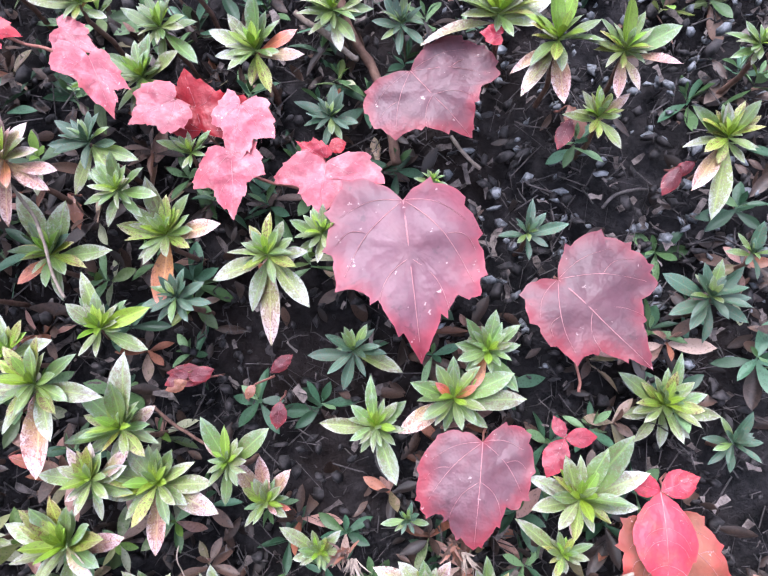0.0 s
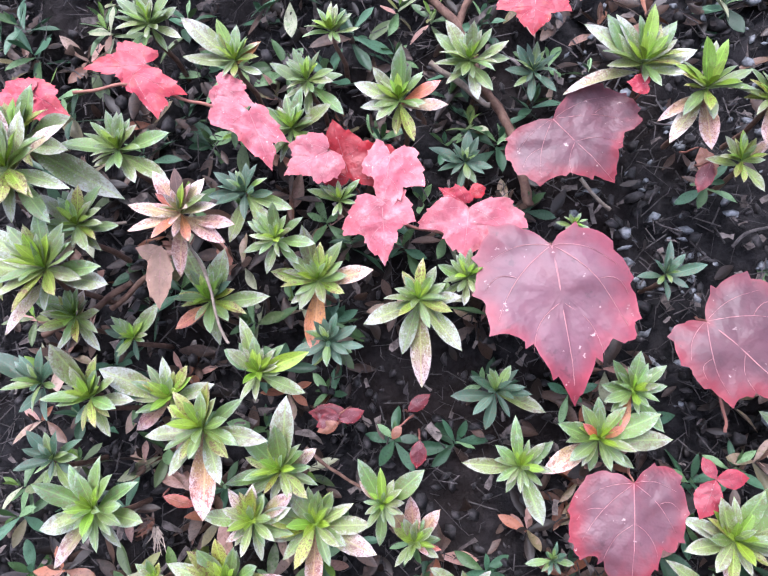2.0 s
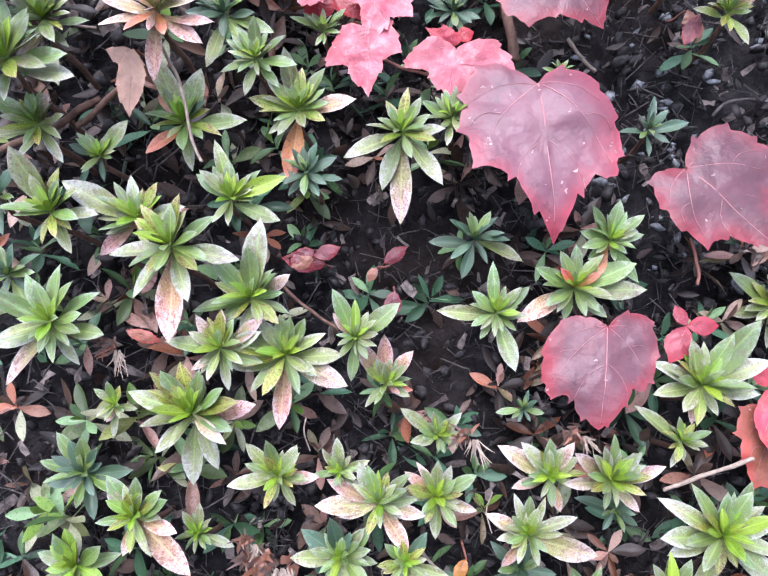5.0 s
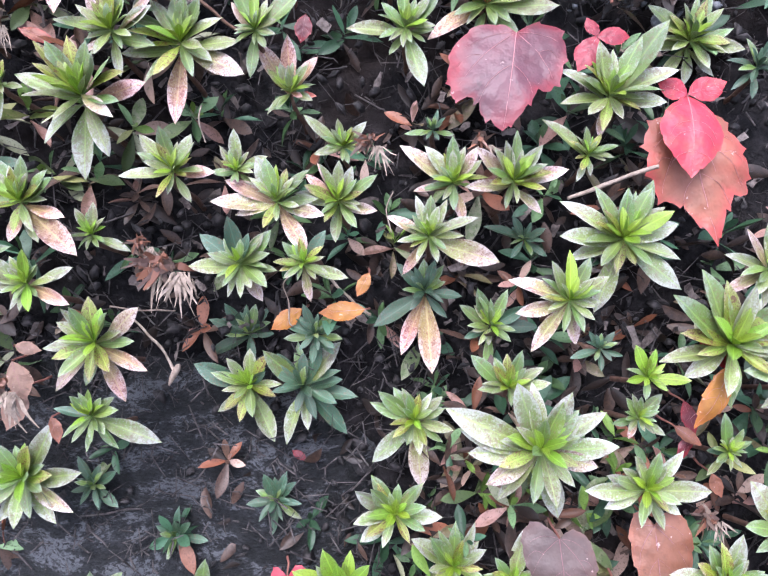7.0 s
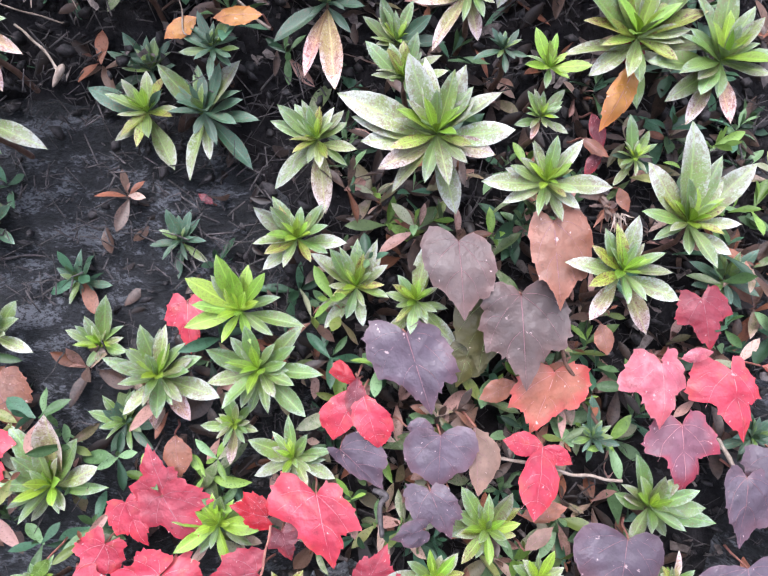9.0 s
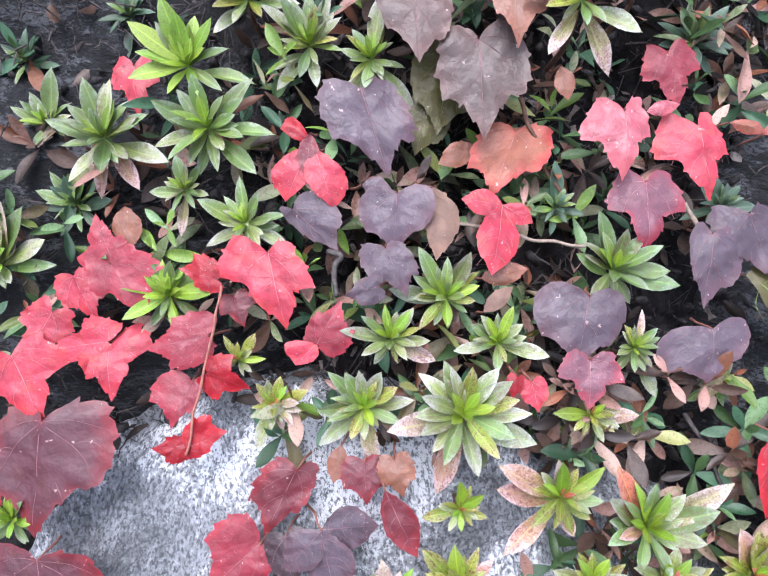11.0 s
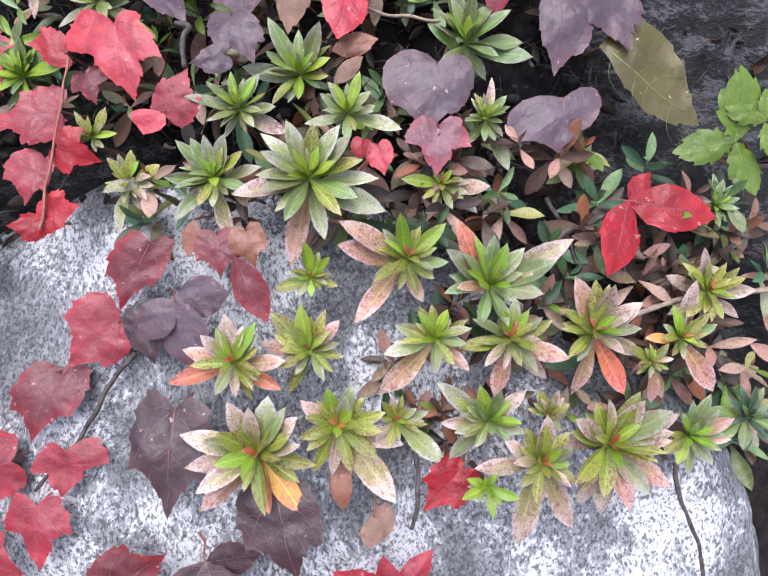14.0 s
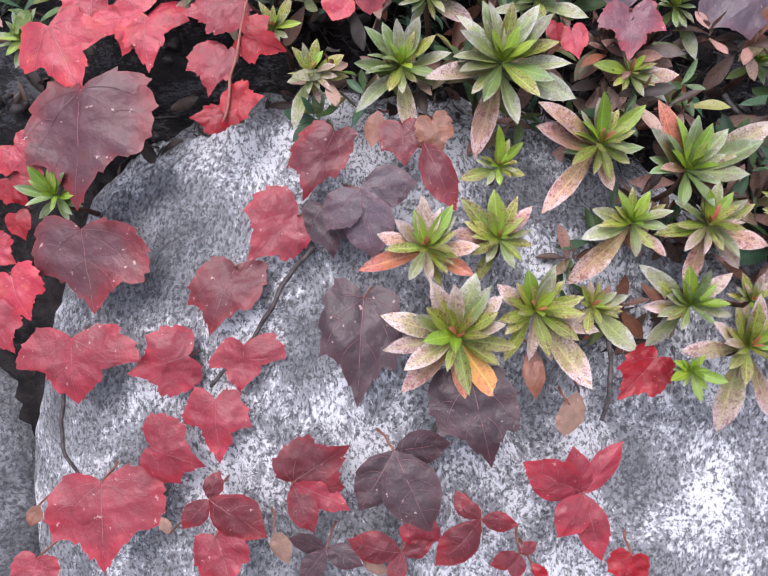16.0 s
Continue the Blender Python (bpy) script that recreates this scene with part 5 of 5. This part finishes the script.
creeper(-0.1095, -0.0041, -0.0458, -0.0971, -0.0055, -0.0513, "oval", 0.70, "wine")
creeper(-0.0533, -0.1052, -0.2671, -0.0612, -0.1027, -0.2630, "oval", 0.50, "wine")
trefoil(0.0803, -0.0276, -0.0675, ((0.0710, -0.0386, -0.0814), (0.0954, -0.0270, -0.0674), (0.0759, -0.0201, -0.0607)), "rosewine", .62)
trefoil(0.1236, -0.0378, -0.0903, ((0.1094, -0.0356, -0.0859), (0.1412, -0.0341, -0.0853), (0.1205, -0.0693, -0.1190)), "coral", .66)
trefoil(0.1101, -0.1953, -0.3390, ((0.0919, -0.1939, -0.3371), (0.1237, -0.1998, -0.3451), (0.1046, -0.2188, -0.3605)), "coral", .6)
trefoil(0.2323, -0.2538, -0.4157, ((0.2206, -0.2807, -0.4374), (0.2710, -0.2581, -0.4211), (0.244, -0.2427, -0.4075)), "red", .56)
trefoil(0.0351, -0.2823, -0.4517, ((0.0200, -0.2926, -0.4666), (0.0425, -0.2990, -0.4768), (0.0598, -0.2809, -0.4489)), "purple", .75)
trefoil(0.0519, -0.3553, -0.5363, ((0.0374, -0.3717, -0.5558), (0.0760, -0.3534, -0.5329), (0.0679, -0.3770, -0.5617)), "dark", .68)
trefoil(-0.0296, -0.3651, -0.5613, ((-0.0035, -0.3746, -0.5746), (-0.0404, -0.3739, -0.5705), (-0.0246, -0.3567, -0.5515)), "wine", .7)
trefoil(0.0228, -0.3784, -0.5759, ((0.0063, -0.3760, -0.5720), (0.0118, -0.3884, -0.5867), (0.0394, -0.3828, -0.5813)), "dark", .6)
trefoil(0.0559, -0.3796, -0.5760, ((0.0320, -0.3761, -0.5712), (0.0694, -0.3766, -0.5720), (0.0519, -0.3893, -0.5870)), "wine", .6)
trefoil(0.0895, -0.3715, -0.5608, ((0.0701, -0.3844, -0.5763), (0.1052, -0.3733, -0.5616), (0.0806, -0.3662, -0.5547)), "wine", .6)
trefoil(0.1063, -0.3797, -0.5733, ((0.0939, -0.3830, -0.5779), (0.1139, -0.3768, -0.5692), (0.1043, -0.3871, -0.5820)), "wine", .7)
trefoil(0.1330, -0.3640, -0.5515, ((0.1062, -0.3582, -0.5387), (0.1212, -0.3775, -0.5634), (0.1274, -0.3526, -0.5338), (0.1493, -0.3496, -0.5338), (0.1411, -0.3815, -0.5737)), "rosewine", (0.7, 0.75, 0.5, 0.42, 0.5))
trefoil(0.2798, -0.2358, -0.3955, ((0.2540, -0.2357, -0.4011), (0.2793, -0.2197, -0.3669), (0.2905, -0.2495, -0.4145)), "weed", .6)
trefoil(0.2899, -0.2343, -0.3870, ((0.2709, -0.2261, -0.3775), (0.2956, -0.2260, -0.3708), (0.2972, -0.2439, -0.4007)), "weed", .6)

# ---- stems, twigs and dry remains ----
branch("branch", "stout brown woody stem forking upward", ((-0.0511, 0.1188, 0.1427), (-0.0309, 0.1123, 0.1227), (-0.0160, 0.1005, 0.0910), (-0.0023, 0.0849, 0.0675), (0.0040, 0.0615, 0.0370)), .0022, .0028, STEM, seed=1)
branch("cut_twig", "pale tan broken twig on a stem", ((-0.0456, 0.0929, 0.1077), (-0.0315, 0.0915, 0.0971), (-0.0150, 0.0877, 0.0851)), .0016, .0017, STRAW, seed=2)
branch("branch", "brown woody stem behind the leaves", ((-0.0225, 0.1204, 0.1384), (-0.0286, 0.1145, 0.1272), (-0.0304, 0.1122, 0.1222)), .0022, .0020, STEM, seed=3)
branch("vine", "thin orange red creeper stem", ((-0.2061, 0.0279, 0.1131), (-0.1879, 0.0367, 0.1138), (-0.1650, 0.0433, 0.1070), (-0.1487, 0.0456, 0.1001)), .0008, .0008, STALK, seed=4)
branch("vine", "thin reddish creeper stem", ((-0.0662, 0.0354, 0.0434), (-0.0498, 0.0358, 0.0361), (-0.0280, 0.0369, 0.0321)), .0008, .0008, STALK, seed=5)
branch("twig", "thin straw coloured dry stem", ((-0.1564, -0.0026, 0.0567), (-0.1489, -0.0067, 0.0404), (-0.1450, -0.0139, 0.0180), (-0.1402, -0.0183, 0.0075)), .0007, .0007, STRAW, seed=6)
branch("branch", "dark brown woody stem", ((-0.2328, -0.0123, 0.0110), (-0.2134, -0.0071, 0.0182), (-0.1894, 0.0011, 0.0302)), .0018, .0015, STEM, seed=7)
branch("twig", "thin dry brown twig", ((-0.1097, -0.0286, -0.0468), (-0.0986, -0.0315, -0.0567), (-0.0831, -0.0337, -0.0690)), .0009, .0008, STEM, seed=8)
branch("twig", "thin grey tan twig reaching to a leaf", ((0.0685, -0.0690, -0.1305), (0.0877, -0.0657, -0.1233), (0.1083, -0.0617, -0.1168)), .0009, .0011, STRAW, seed=9)
branch("twig", "fine dry stem with a pale bud", ((-0.1341, -0.0934, -0.1866), (-0.1233, -0.1010, -0.1920), (-0.1127, -0.1092, -0.1986), (-0.1093, -0.1133, -0.2016), (-0.1099, -0.1150, -0.2044)), .0006, .0008, STRAW, seed=10)
branch("tendril", "fine pale dry thread", ((-0.0116, -0.0775, -0.1261), (-0.0139, -0.0822, -0.1330), (-0.0110, -0.0866, -0.1415)), .0003, .0003, STRAW, seed=11)
branch("tendril", "fine pale dry thread", ((-0.0947, -0.0672, -0.0930), (-0.0956, -0.0706, -0.0994), (-0.0927, -0.0737, -0.1070)), .0003, .0003, STRAW, seed=12)
branch("vine", "thin pinkish creeper stem", ((-0.0115, -0.2191, -0.3701), (-0.0150, -0.2320, -0.3871), (-0.0206, -0.2480, -0.4098), (-0.0253, -0.2621, -0.4301)), .0006, .0006, STALK, seed=13)
branch("vine", "thin tan creeper stem", ((0.0798, -0.1944, -0.3479), (0.1097, -0.1950, -0.3510), (0.1297, -0.1978, -0.3550), (0.1495, -0.1991, -0.3564)), .0008, .0008, STRAW, seed=14)
branch("vine", "grey brown twisted creeper stem", ((0.0340, -0.2070, -0.3574), (0.0401, -0.2096, -0.3593), (0.0377, -0.2123, -0.3627), (0.0386, -0.2207, -0.3724)), .0014, .0012, TWIG, seed=15)
branch("vine", "greyish tan creeper stem", ((0.1935, -0.1865, -0.3404), (0.2027, -0.1954, -0.3528), (0.2051, -0.2007, -0.3598)), .0010, .0010, STRAW, seed=16)
branch("branch", "thin tan woody branch", ((0.2247, -0.2897, -0.4553), (0.2457, -0.2819, -0.4519), (0.2689, -0.2759, -0.4493), (0.3012, -0.2747, -0.4469)), .0012, .0013, STRAW, seed=17)
branch("twig", "dark thin stem on the granite", ((-0.1014, -0.3288, -0.5342), (-0.1016, -0.3427, -0.5522), (-0.0928, -0.3539, -0.5662)), .0010, .0008, TWIG, seed=18)
branch("twig", "dark thin stem on the granite", ((0.0137, -0.2880, -0.4776), (0.0000, -0.2969, -0.4935), (-0.0134, -0.3113, -0.5142), (-0.0335, -0.3256, -0.5323)), .0012, .0009, TWIG, seed=19)
branch("twig", "brown stem on the granite", ((0.1410, -0.3267, -0.4960), (0.1423, -0.3351, -0.5083), (0.1397, -0.3446, -0.5268)), .0011, .0010, TWIG, seed=20)
branch("twig", "brown stem on the granite", ((0.0696, -0.3370, -0.5107), (0.0715, -0.3425, -0.5204), (0.0678, -0.3498, -0.5353)), .0013, .0010, TWIG, seed=21)
branch("twig", "brown stem hanging over the granite", ((0.2528, -0.3266, -0.5042), (0.2581, -0.3356, -0.5199), (0.2664, -0.3440, -0.5331), (0.2704, -0.3556, -0.5492)), .0010, .0008, TWIG, seed=22)
branch("twig", "dry twig among the leaves", ((0.1161, -0.1676, -0.3008), (0.1307, -0.1729, -0.3277), (0.1432, -0.1825, -0.3449)), .0010, .0010, STEM, seed=23)
branch("twig", "dry twig among the leaves", ((0.2042, -0.2328, -0.4254), (0.2098, -0.2473, -0.4353), (0.2148, -0.2620, -0.4443)), .0012, .0010, TWIG, seed=24)
branch("twig", "fine pale dry thread across the shade", ((-0.1383, -0.1022, -0.1754), (-0.1292, -0.0976, -0.1797), (-0.1222, -0.0926, -0.1824), (-0.1154, -0.0876, -0.1862)), .0004, .0004, STRAW, seed=31)
branch("twig", "thin reddish dry stem among the leaves", ((-0.0424, -0.0778, -0.1649), (-0.0367, -0.0789, -0.1742), (-0.0274, -0.0826, -0.1819), (-0.0203, -0.0853, -0.1862)), .0008, .0008, STRAW, seed=32)
branch("tendril", "fine hanging dry thread", ((-0.0558, -0.0925, -0.1594), (-0.0602, -0.0886, -0.1688), (-0.0594, -0.0885, -0.1783), (-0.0588, -0.0924, -0.1872), (-0.0569, -0.0935, -0.1892)), .00035, .00035, STRAW, seed=33)
branch("tendril", "fine hanging dry thread", ((-0.1019, -0.0922, -0.1653), (-0.1012, -0.0922, -0.1703), (-0.1007, -0.0912, -0.1757)), .0004, .0004, STRAW, seed=34)
branch("twig", "dark brown twig in the shade", ((-0.1720, -0.1252, -0.2941), (-0.1474, -0.1220, -0.2921), (-0.1220, -0.1132, -0.2988), (-0.0873, -0.1250, -0.2936)), .0006, .0006, TWIG, seed=35)
branch("twig", "pale straw twig across the shoots", ((-0.2509, -0.0024, 0.0806), (-0.2317, -0.0052, 0.0776), (-0.2200, 0.0006, 0.0689), (-0.2026, -0.0002, 0.0637), (-0.1857, 0.0054, 0.0589)), .0007, .0007, STRAW, seed=36)
branch("twig", "dark brown stem behind the leaves", ((-0.1996, -0.0042, 0.0197), (-0.1888, -0.0017, 0.0272), (-0.1754, 0.0017, 0.0379)), .0014, .0014, STEM, seed=37)
branch("twig", "thin stalk of a creeper leaf", ((0.0844, -0.0002, -0.0347), (0.0891, -0.0042, -0.0448), (0.0894, -0.0098, -0.0551)), .0007, .0007, STALK, seed=38)
branch("twig", "greyish dry stick on the mould", ((0.0322, 0.0750, 0.0459), (0.0397, 0.0703, 0.0366), (0.0473, 0.0676, 0.0306)), .0011, .0011, STRAW, seed=39)
branch("twig", "greyish dry stick on the mould", ((0.1111, 0.0614, 0.0090), (0.1189, 0.0655, 0.0153), (0.1350, 0.0687, 0.0149), (0.1465, 0.0656, 0.0075)), .0009, .0009, TWIG, seed=40)
husk(-0.1159, -0.0920, -0.1603, 0.013, 5)
husk(-0.1060, -0.0950, -0.1600, 0.016, 6)
husk(-0.0190, -0.0601, -0.1110, 0.009, 7)
husk(0.0319, -0.0562, -0.1106, 0.009, 8)
husk(-0.1761, -0.0602, -0.0638, 0.008, 9)
husk(-0.1776, -0.1292, -0.2040, 0.014, 10)
husk(0.1331, -0.1519, -0.2426, 0.009, 11)
husk(-0.1192, -0.0905, -0.1500, 0.008, 12)
bud(-0.1091, -0.1152, -0.2029, 0.0052)

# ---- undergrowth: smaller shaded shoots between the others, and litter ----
# darker version of the leaf tones, with shade inside the shrub coloured in
def shaded_leaf_material(name, a, b):
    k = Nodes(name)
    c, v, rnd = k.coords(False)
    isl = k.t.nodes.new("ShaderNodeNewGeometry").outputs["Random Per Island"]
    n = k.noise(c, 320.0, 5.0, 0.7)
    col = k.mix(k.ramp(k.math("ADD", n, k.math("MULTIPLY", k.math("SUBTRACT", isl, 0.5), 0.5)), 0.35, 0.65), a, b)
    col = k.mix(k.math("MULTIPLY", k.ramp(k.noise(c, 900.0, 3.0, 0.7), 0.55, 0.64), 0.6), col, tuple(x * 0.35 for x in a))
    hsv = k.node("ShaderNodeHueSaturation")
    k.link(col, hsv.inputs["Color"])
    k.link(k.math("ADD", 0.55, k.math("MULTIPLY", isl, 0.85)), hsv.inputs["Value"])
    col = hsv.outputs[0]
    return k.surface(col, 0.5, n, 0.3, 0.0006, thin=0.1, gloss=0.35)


def in_gap(u, v):
    """Stretches where rock or bare mould shows."""
    for cu, cv, ru, rv in ((0.10, 0.06, 0.085, 0.09), (-0.04, -0.055, 0.06, 0.05), (-0.10, -0.27, 0.115, 0.085), (0.24, -0.45, 0.07, 0.11), (-0.29, -0.03, 0.035, 0.05), (0.165, -0.105, 0.035, 0.05)):
        if ((u - cu) / ru) ** 2 + ((v - cv) / rv) ** 2 < 1:
            return True
    return False


def undergrowth():
    """Countless small shaded leaves that fill the shrub behind its outer shoots."""
    rng = random.Random(77)
    tones = list(LEAF)
    verts, faces, slots = [], [], []

    def put(c, axis, r, mix, n):
        for me, m in leaf_set(c, axis, r, mix, n, rng):
            at = len(verts)
            verts.extend(m @ x.co for x in me.vertices)
            slot = tones.index(next(t for t in tones if me in LEAF_MESH[t]))
            for poly in me.polygons:
                faces.append([at + k for k in poly.vertices])
                slots.append(slot)

    v = 0.42
    while v > -0.52:
        u = -0.50
        while u < 0.56:
            p, q = u + rng.uniform(-0.012, 0.012), v + rng.uniform(-0.012, 0.012)
            bare = in_gap(p, q)
            if (not bare or rng.random() < 0.2) and not (q < -0.45 and p < 0.40):
                c = bank(p, q, -0.040 + rise(p, q) + rng.uniform(-0.014, 0.010))
                inner = rng.choice(("shade", "deep", "withered", "withered"))
                if (p < 0.0 and q > -0.26 or q > 0.08) and not bare and rng.random() < 0.4:
                    inner, c = rng.choice(("fresh", "mottled", "shade")), c + EN * 0.008
                axis = (Matrix.Rotation(radians(-rng.uniform(10, 55)), 3, "X") @ EN + EU * rng.uniform(-0.5, 0.5)).normalized()
                put(c, axis, rng.uniform(0.017, 0.025), inner, 9)
            u += 0.027
        v -= 0.027
    for _ in range(150):
        c = bank(rng.uniform(0.02, 0.33), rng.uniform(-0.6, -0.46), -0.02 + rng.uniform(-0.006, 0.004))
        if c.x < 0.13 and c.z < -0.42:
            continue
        axis = (Matrix.Rotation(radians(-rng.uniform(0, 45)), 3, "X") @ EN + EU * rng.uniform(-0.6, 0.6)).normalized()
        put(c, axis, rng.uniform(0.016, 0.024), rng.choice(("bronze", "shade", "withered", "withered")), 8)
    # the crowded belt above the pale boulder
    for _ in range(210):
        p, q = rng.uniform(-0.16, 0.27), rng.uniform(-0.50, -0.24)
        if in_gap(p, q) or q < -0.46 and p < 0.0:
            continue
        c = bank(p, q, -0.036 + rng.uniform(-0.008, 0.010))
        axis = (Matrix.Rotation(radians(-rng.uniform(0, 55)), 3, "X") @ EN + EU * rng.uniform(-0.6, 0.6)).normalized()
        put(c, axis, rng.uniform(0.016, 0.024), rng.choice(("shade", "lime", "withered", "bronze", "mottled", "bronze")), 6)
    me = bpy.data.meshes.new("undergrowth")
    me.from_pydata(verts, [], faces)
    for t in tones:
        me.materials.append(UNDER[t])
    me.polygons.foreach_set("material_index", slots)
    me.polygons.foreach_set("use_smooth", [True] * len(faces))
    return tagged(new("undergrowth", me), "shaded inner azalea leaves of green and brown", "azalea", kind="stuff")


# the LEAF tones again, mostly darkened: shade between the shoots is painted in
UNDER = {t: shaded_leaf_material(t + "_shaded_leaf", *c) for t, c in {
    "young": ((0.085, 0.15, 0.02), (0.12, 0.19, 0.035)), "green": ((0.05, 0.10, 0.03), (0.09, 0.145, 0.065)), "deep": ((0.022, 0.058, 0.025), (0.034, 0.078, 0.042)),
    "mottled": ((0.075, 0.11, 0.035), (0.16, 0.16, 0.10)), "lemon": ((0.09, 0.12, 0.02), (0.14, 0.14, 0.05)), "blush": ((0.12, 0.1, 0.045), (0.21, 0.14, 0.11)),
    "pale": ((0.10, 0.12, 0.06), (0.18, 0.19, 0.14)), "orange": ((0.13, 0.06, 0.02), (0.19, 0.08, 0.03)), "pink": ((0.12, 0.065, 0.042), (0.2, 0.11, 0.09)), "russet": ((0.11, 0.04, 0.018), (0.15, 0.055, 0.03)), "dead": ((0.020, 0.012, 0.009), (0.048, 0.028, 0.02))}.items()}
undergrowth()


def litter(name, label, count, material, seed, maker, area=(-0.36, 0.40, -0.52, 0.30), lift=0.0, sparse=0.0):
    rng = random.Random(seed)
    bm = bmesh.new()
    for _ in range(count):
        u, v = rng.uniform(area[0], area[1]), rng.uniform(area[2], area[3])
        if in_gap(u, v) and rng.random() < sparse:
            continue
        h = lift - 0.056 + rise(u, v) + rng.uniform(-0.002, 0.016)
        maker(bm, bank(u, v, h), rng)
    return tagged(mesh_object(name, bm, material), label, "litter", kind="stuff")


def fallen_leaf(bm, p, rng):
    d = (EU * rng.uniform(-1, 1) + EV * rng.uniform(-1, 1) + EN * rng.uniform(-0.5, 0.5)).normalized()
    s = d.cross(EN + EU * rng.uniform(-0.8, 0.8) + EV * rng.uniform(-0.8, 0.8)).normalized()
    z = d.cross(s)
    size, curl = rng.uniform(0.008, 0.018), rng.uniform(-0.5, 0.5)
    last = None
    for i in range(6):
        f = i / 5
        w = size * 0.2 * math.sin(math.pi * (0.05 + 0.9 * f))
        c = p + d * size * f + z * size * curl * f * f
        row = (bm.verts.new(c - s * w + z * w * 0.5), bm.verts.new(c), bm.verts.new(c + s * w + z * w * 0.5))
        if last:
            bm.faces.new((last[0], row[0], row[1], last[1]))
            bm.faces.new((last[1], row[1], row[2], last[2]))
        last = row


def fallen_scrap(bm, p, rng):
    """A torn, curled piece of a dead leaf."""
    d = (EU * rng.uniform(-1, 1) + EV * rng.uniform(-1, 1) + EN * rng.uniform(-0.6, 0.6)).normalized()
    s = d.cross(EN + EU * rng.uniform(-0.8, 0.8) + EV * rng.uniform(-0.8, 0.8)).normalized()
    z = d.cross(s)
    size, curl, last = rng.uniform(0.003, 0.011), rng.uniform(-0.9, 0.9), None
    for i in range(4):
        f = i / 3
        w = size * rng.uniform(0.08, 0.28)
        c = p + d * size * f + z * size * curl * f * f
        row = (bm.verts.new(c - s * w + z * w * rng.uniform(0, 1)), bm.verts.new(c + s * w + z * w * rng.uniform(0, 1)))
        if last:
            bm.faces.new((last[0], row[0], row[1], last[1]))
        last = row


def fallen_twig(bm, p, rng):
    d = (EU * rng.uniform(-1, 1) + EV * rng.uniform(-1, 1) + EN * rng.uniform(-0.4, 0.4)).normalized()
    size, r = rng.uniform(0.006, 0.024), rng.uniform(0.00015, 0.00055)
    side = Vector((rng.uniform(-1, 1), rng.uniform(-1, 1), rng.uniform(-1, 1))) * size * 0.42
    tube(bm, [p - d * size / 2, p + side * 0.6, p + side, p + d * size / 2], [r, r, r * 0.8, r * 0.6], 4)


def fallen_chip(bm, p, rng):
    size = rng.uniform(0.0012, 0.0055)
    turn = Matrix.Rotation(rng.uniform(0, 6.3), 3, Vector((rng.uniform(-1, 1), rng.uniform(-1, 1), 0.3)))
    wide = (rng.uniform(0.7, 1.3), rng.uniform(0.5, 1.0), rng.uniform(0.25, 0.6))
    ring = [Vector((math.cos(a * 1.047) * wide[0], math.sin(a * 1.047) * wide[1], rng.uniform(-0.15, 0.15))) * rng.uniform(0.7, 1.15) for a in range(6)]
    ends = [Vector((rng.uniform(-0.3, 0.3), rng.uniform(-0.3, 0.3), s * wide[2])) for s in (1, -1)]
    pts = [bm.verts.new(p + turn @ q * size) for q in ring + ends]
    for a in range(6):
        bm.faces.new((pts[a], pts[(a + 1) % 6], pts[6]))
        bm.faces.new((pts[(a + 1) % 6], pts[a], pts[7]))


CHIP = bark_material("grey_stone_chip", (0.05, 0.052, 0.056), (0.17, 0.175, 0.185))
CRUMB = bark_material("mould_crumb", (0.008, 0.0075, 0.008), (0.036, 0.031, 0.031))
DEBRIS = bark_material("grey_leaf_debris", (0.035, 0.026, 0.024), (0.14, 0.115, 0.105))
litter("stone_chips", "small grey stone chips in the mould", 420, CHIP, 8, fallen_chip, (0.02, 0.24, -0.05, 0.18), -0.002)
litter("leaf_debris", "curled greyish fragments of dead leaves", 1500, DEBRIS, 11, fallen_scrap, (-0.36, 0.30, -0.22, 0.30))
litter("bark_debris", "curled greyish fragments of bark and dead leaves", 260, DEBRIS, 12, fallen_scrap, (0.02, 0.30, -0.56, -0.22))
litter("mould_crumbs", "dark crumbs of bark and leaf mould", 7000, CRUMB, 9, fallen_chip, lift=-0.002)
litter("leaf_litter", "dry brown fallen azalea leaves on the mould", 2600, UNDER["dead"], 5, fallen_leaf, sparse=0.7)
litter("twig_litter", "fine dark dry twigs on the mould", 7500, TWIG, 6, fallen_twig)
litter("root_threads", "fine dark roots and threads over the rock", 420, TWIG, 7, fallen_twig, (-0.28, 0.0, -0.44, -0.22), 0.012)
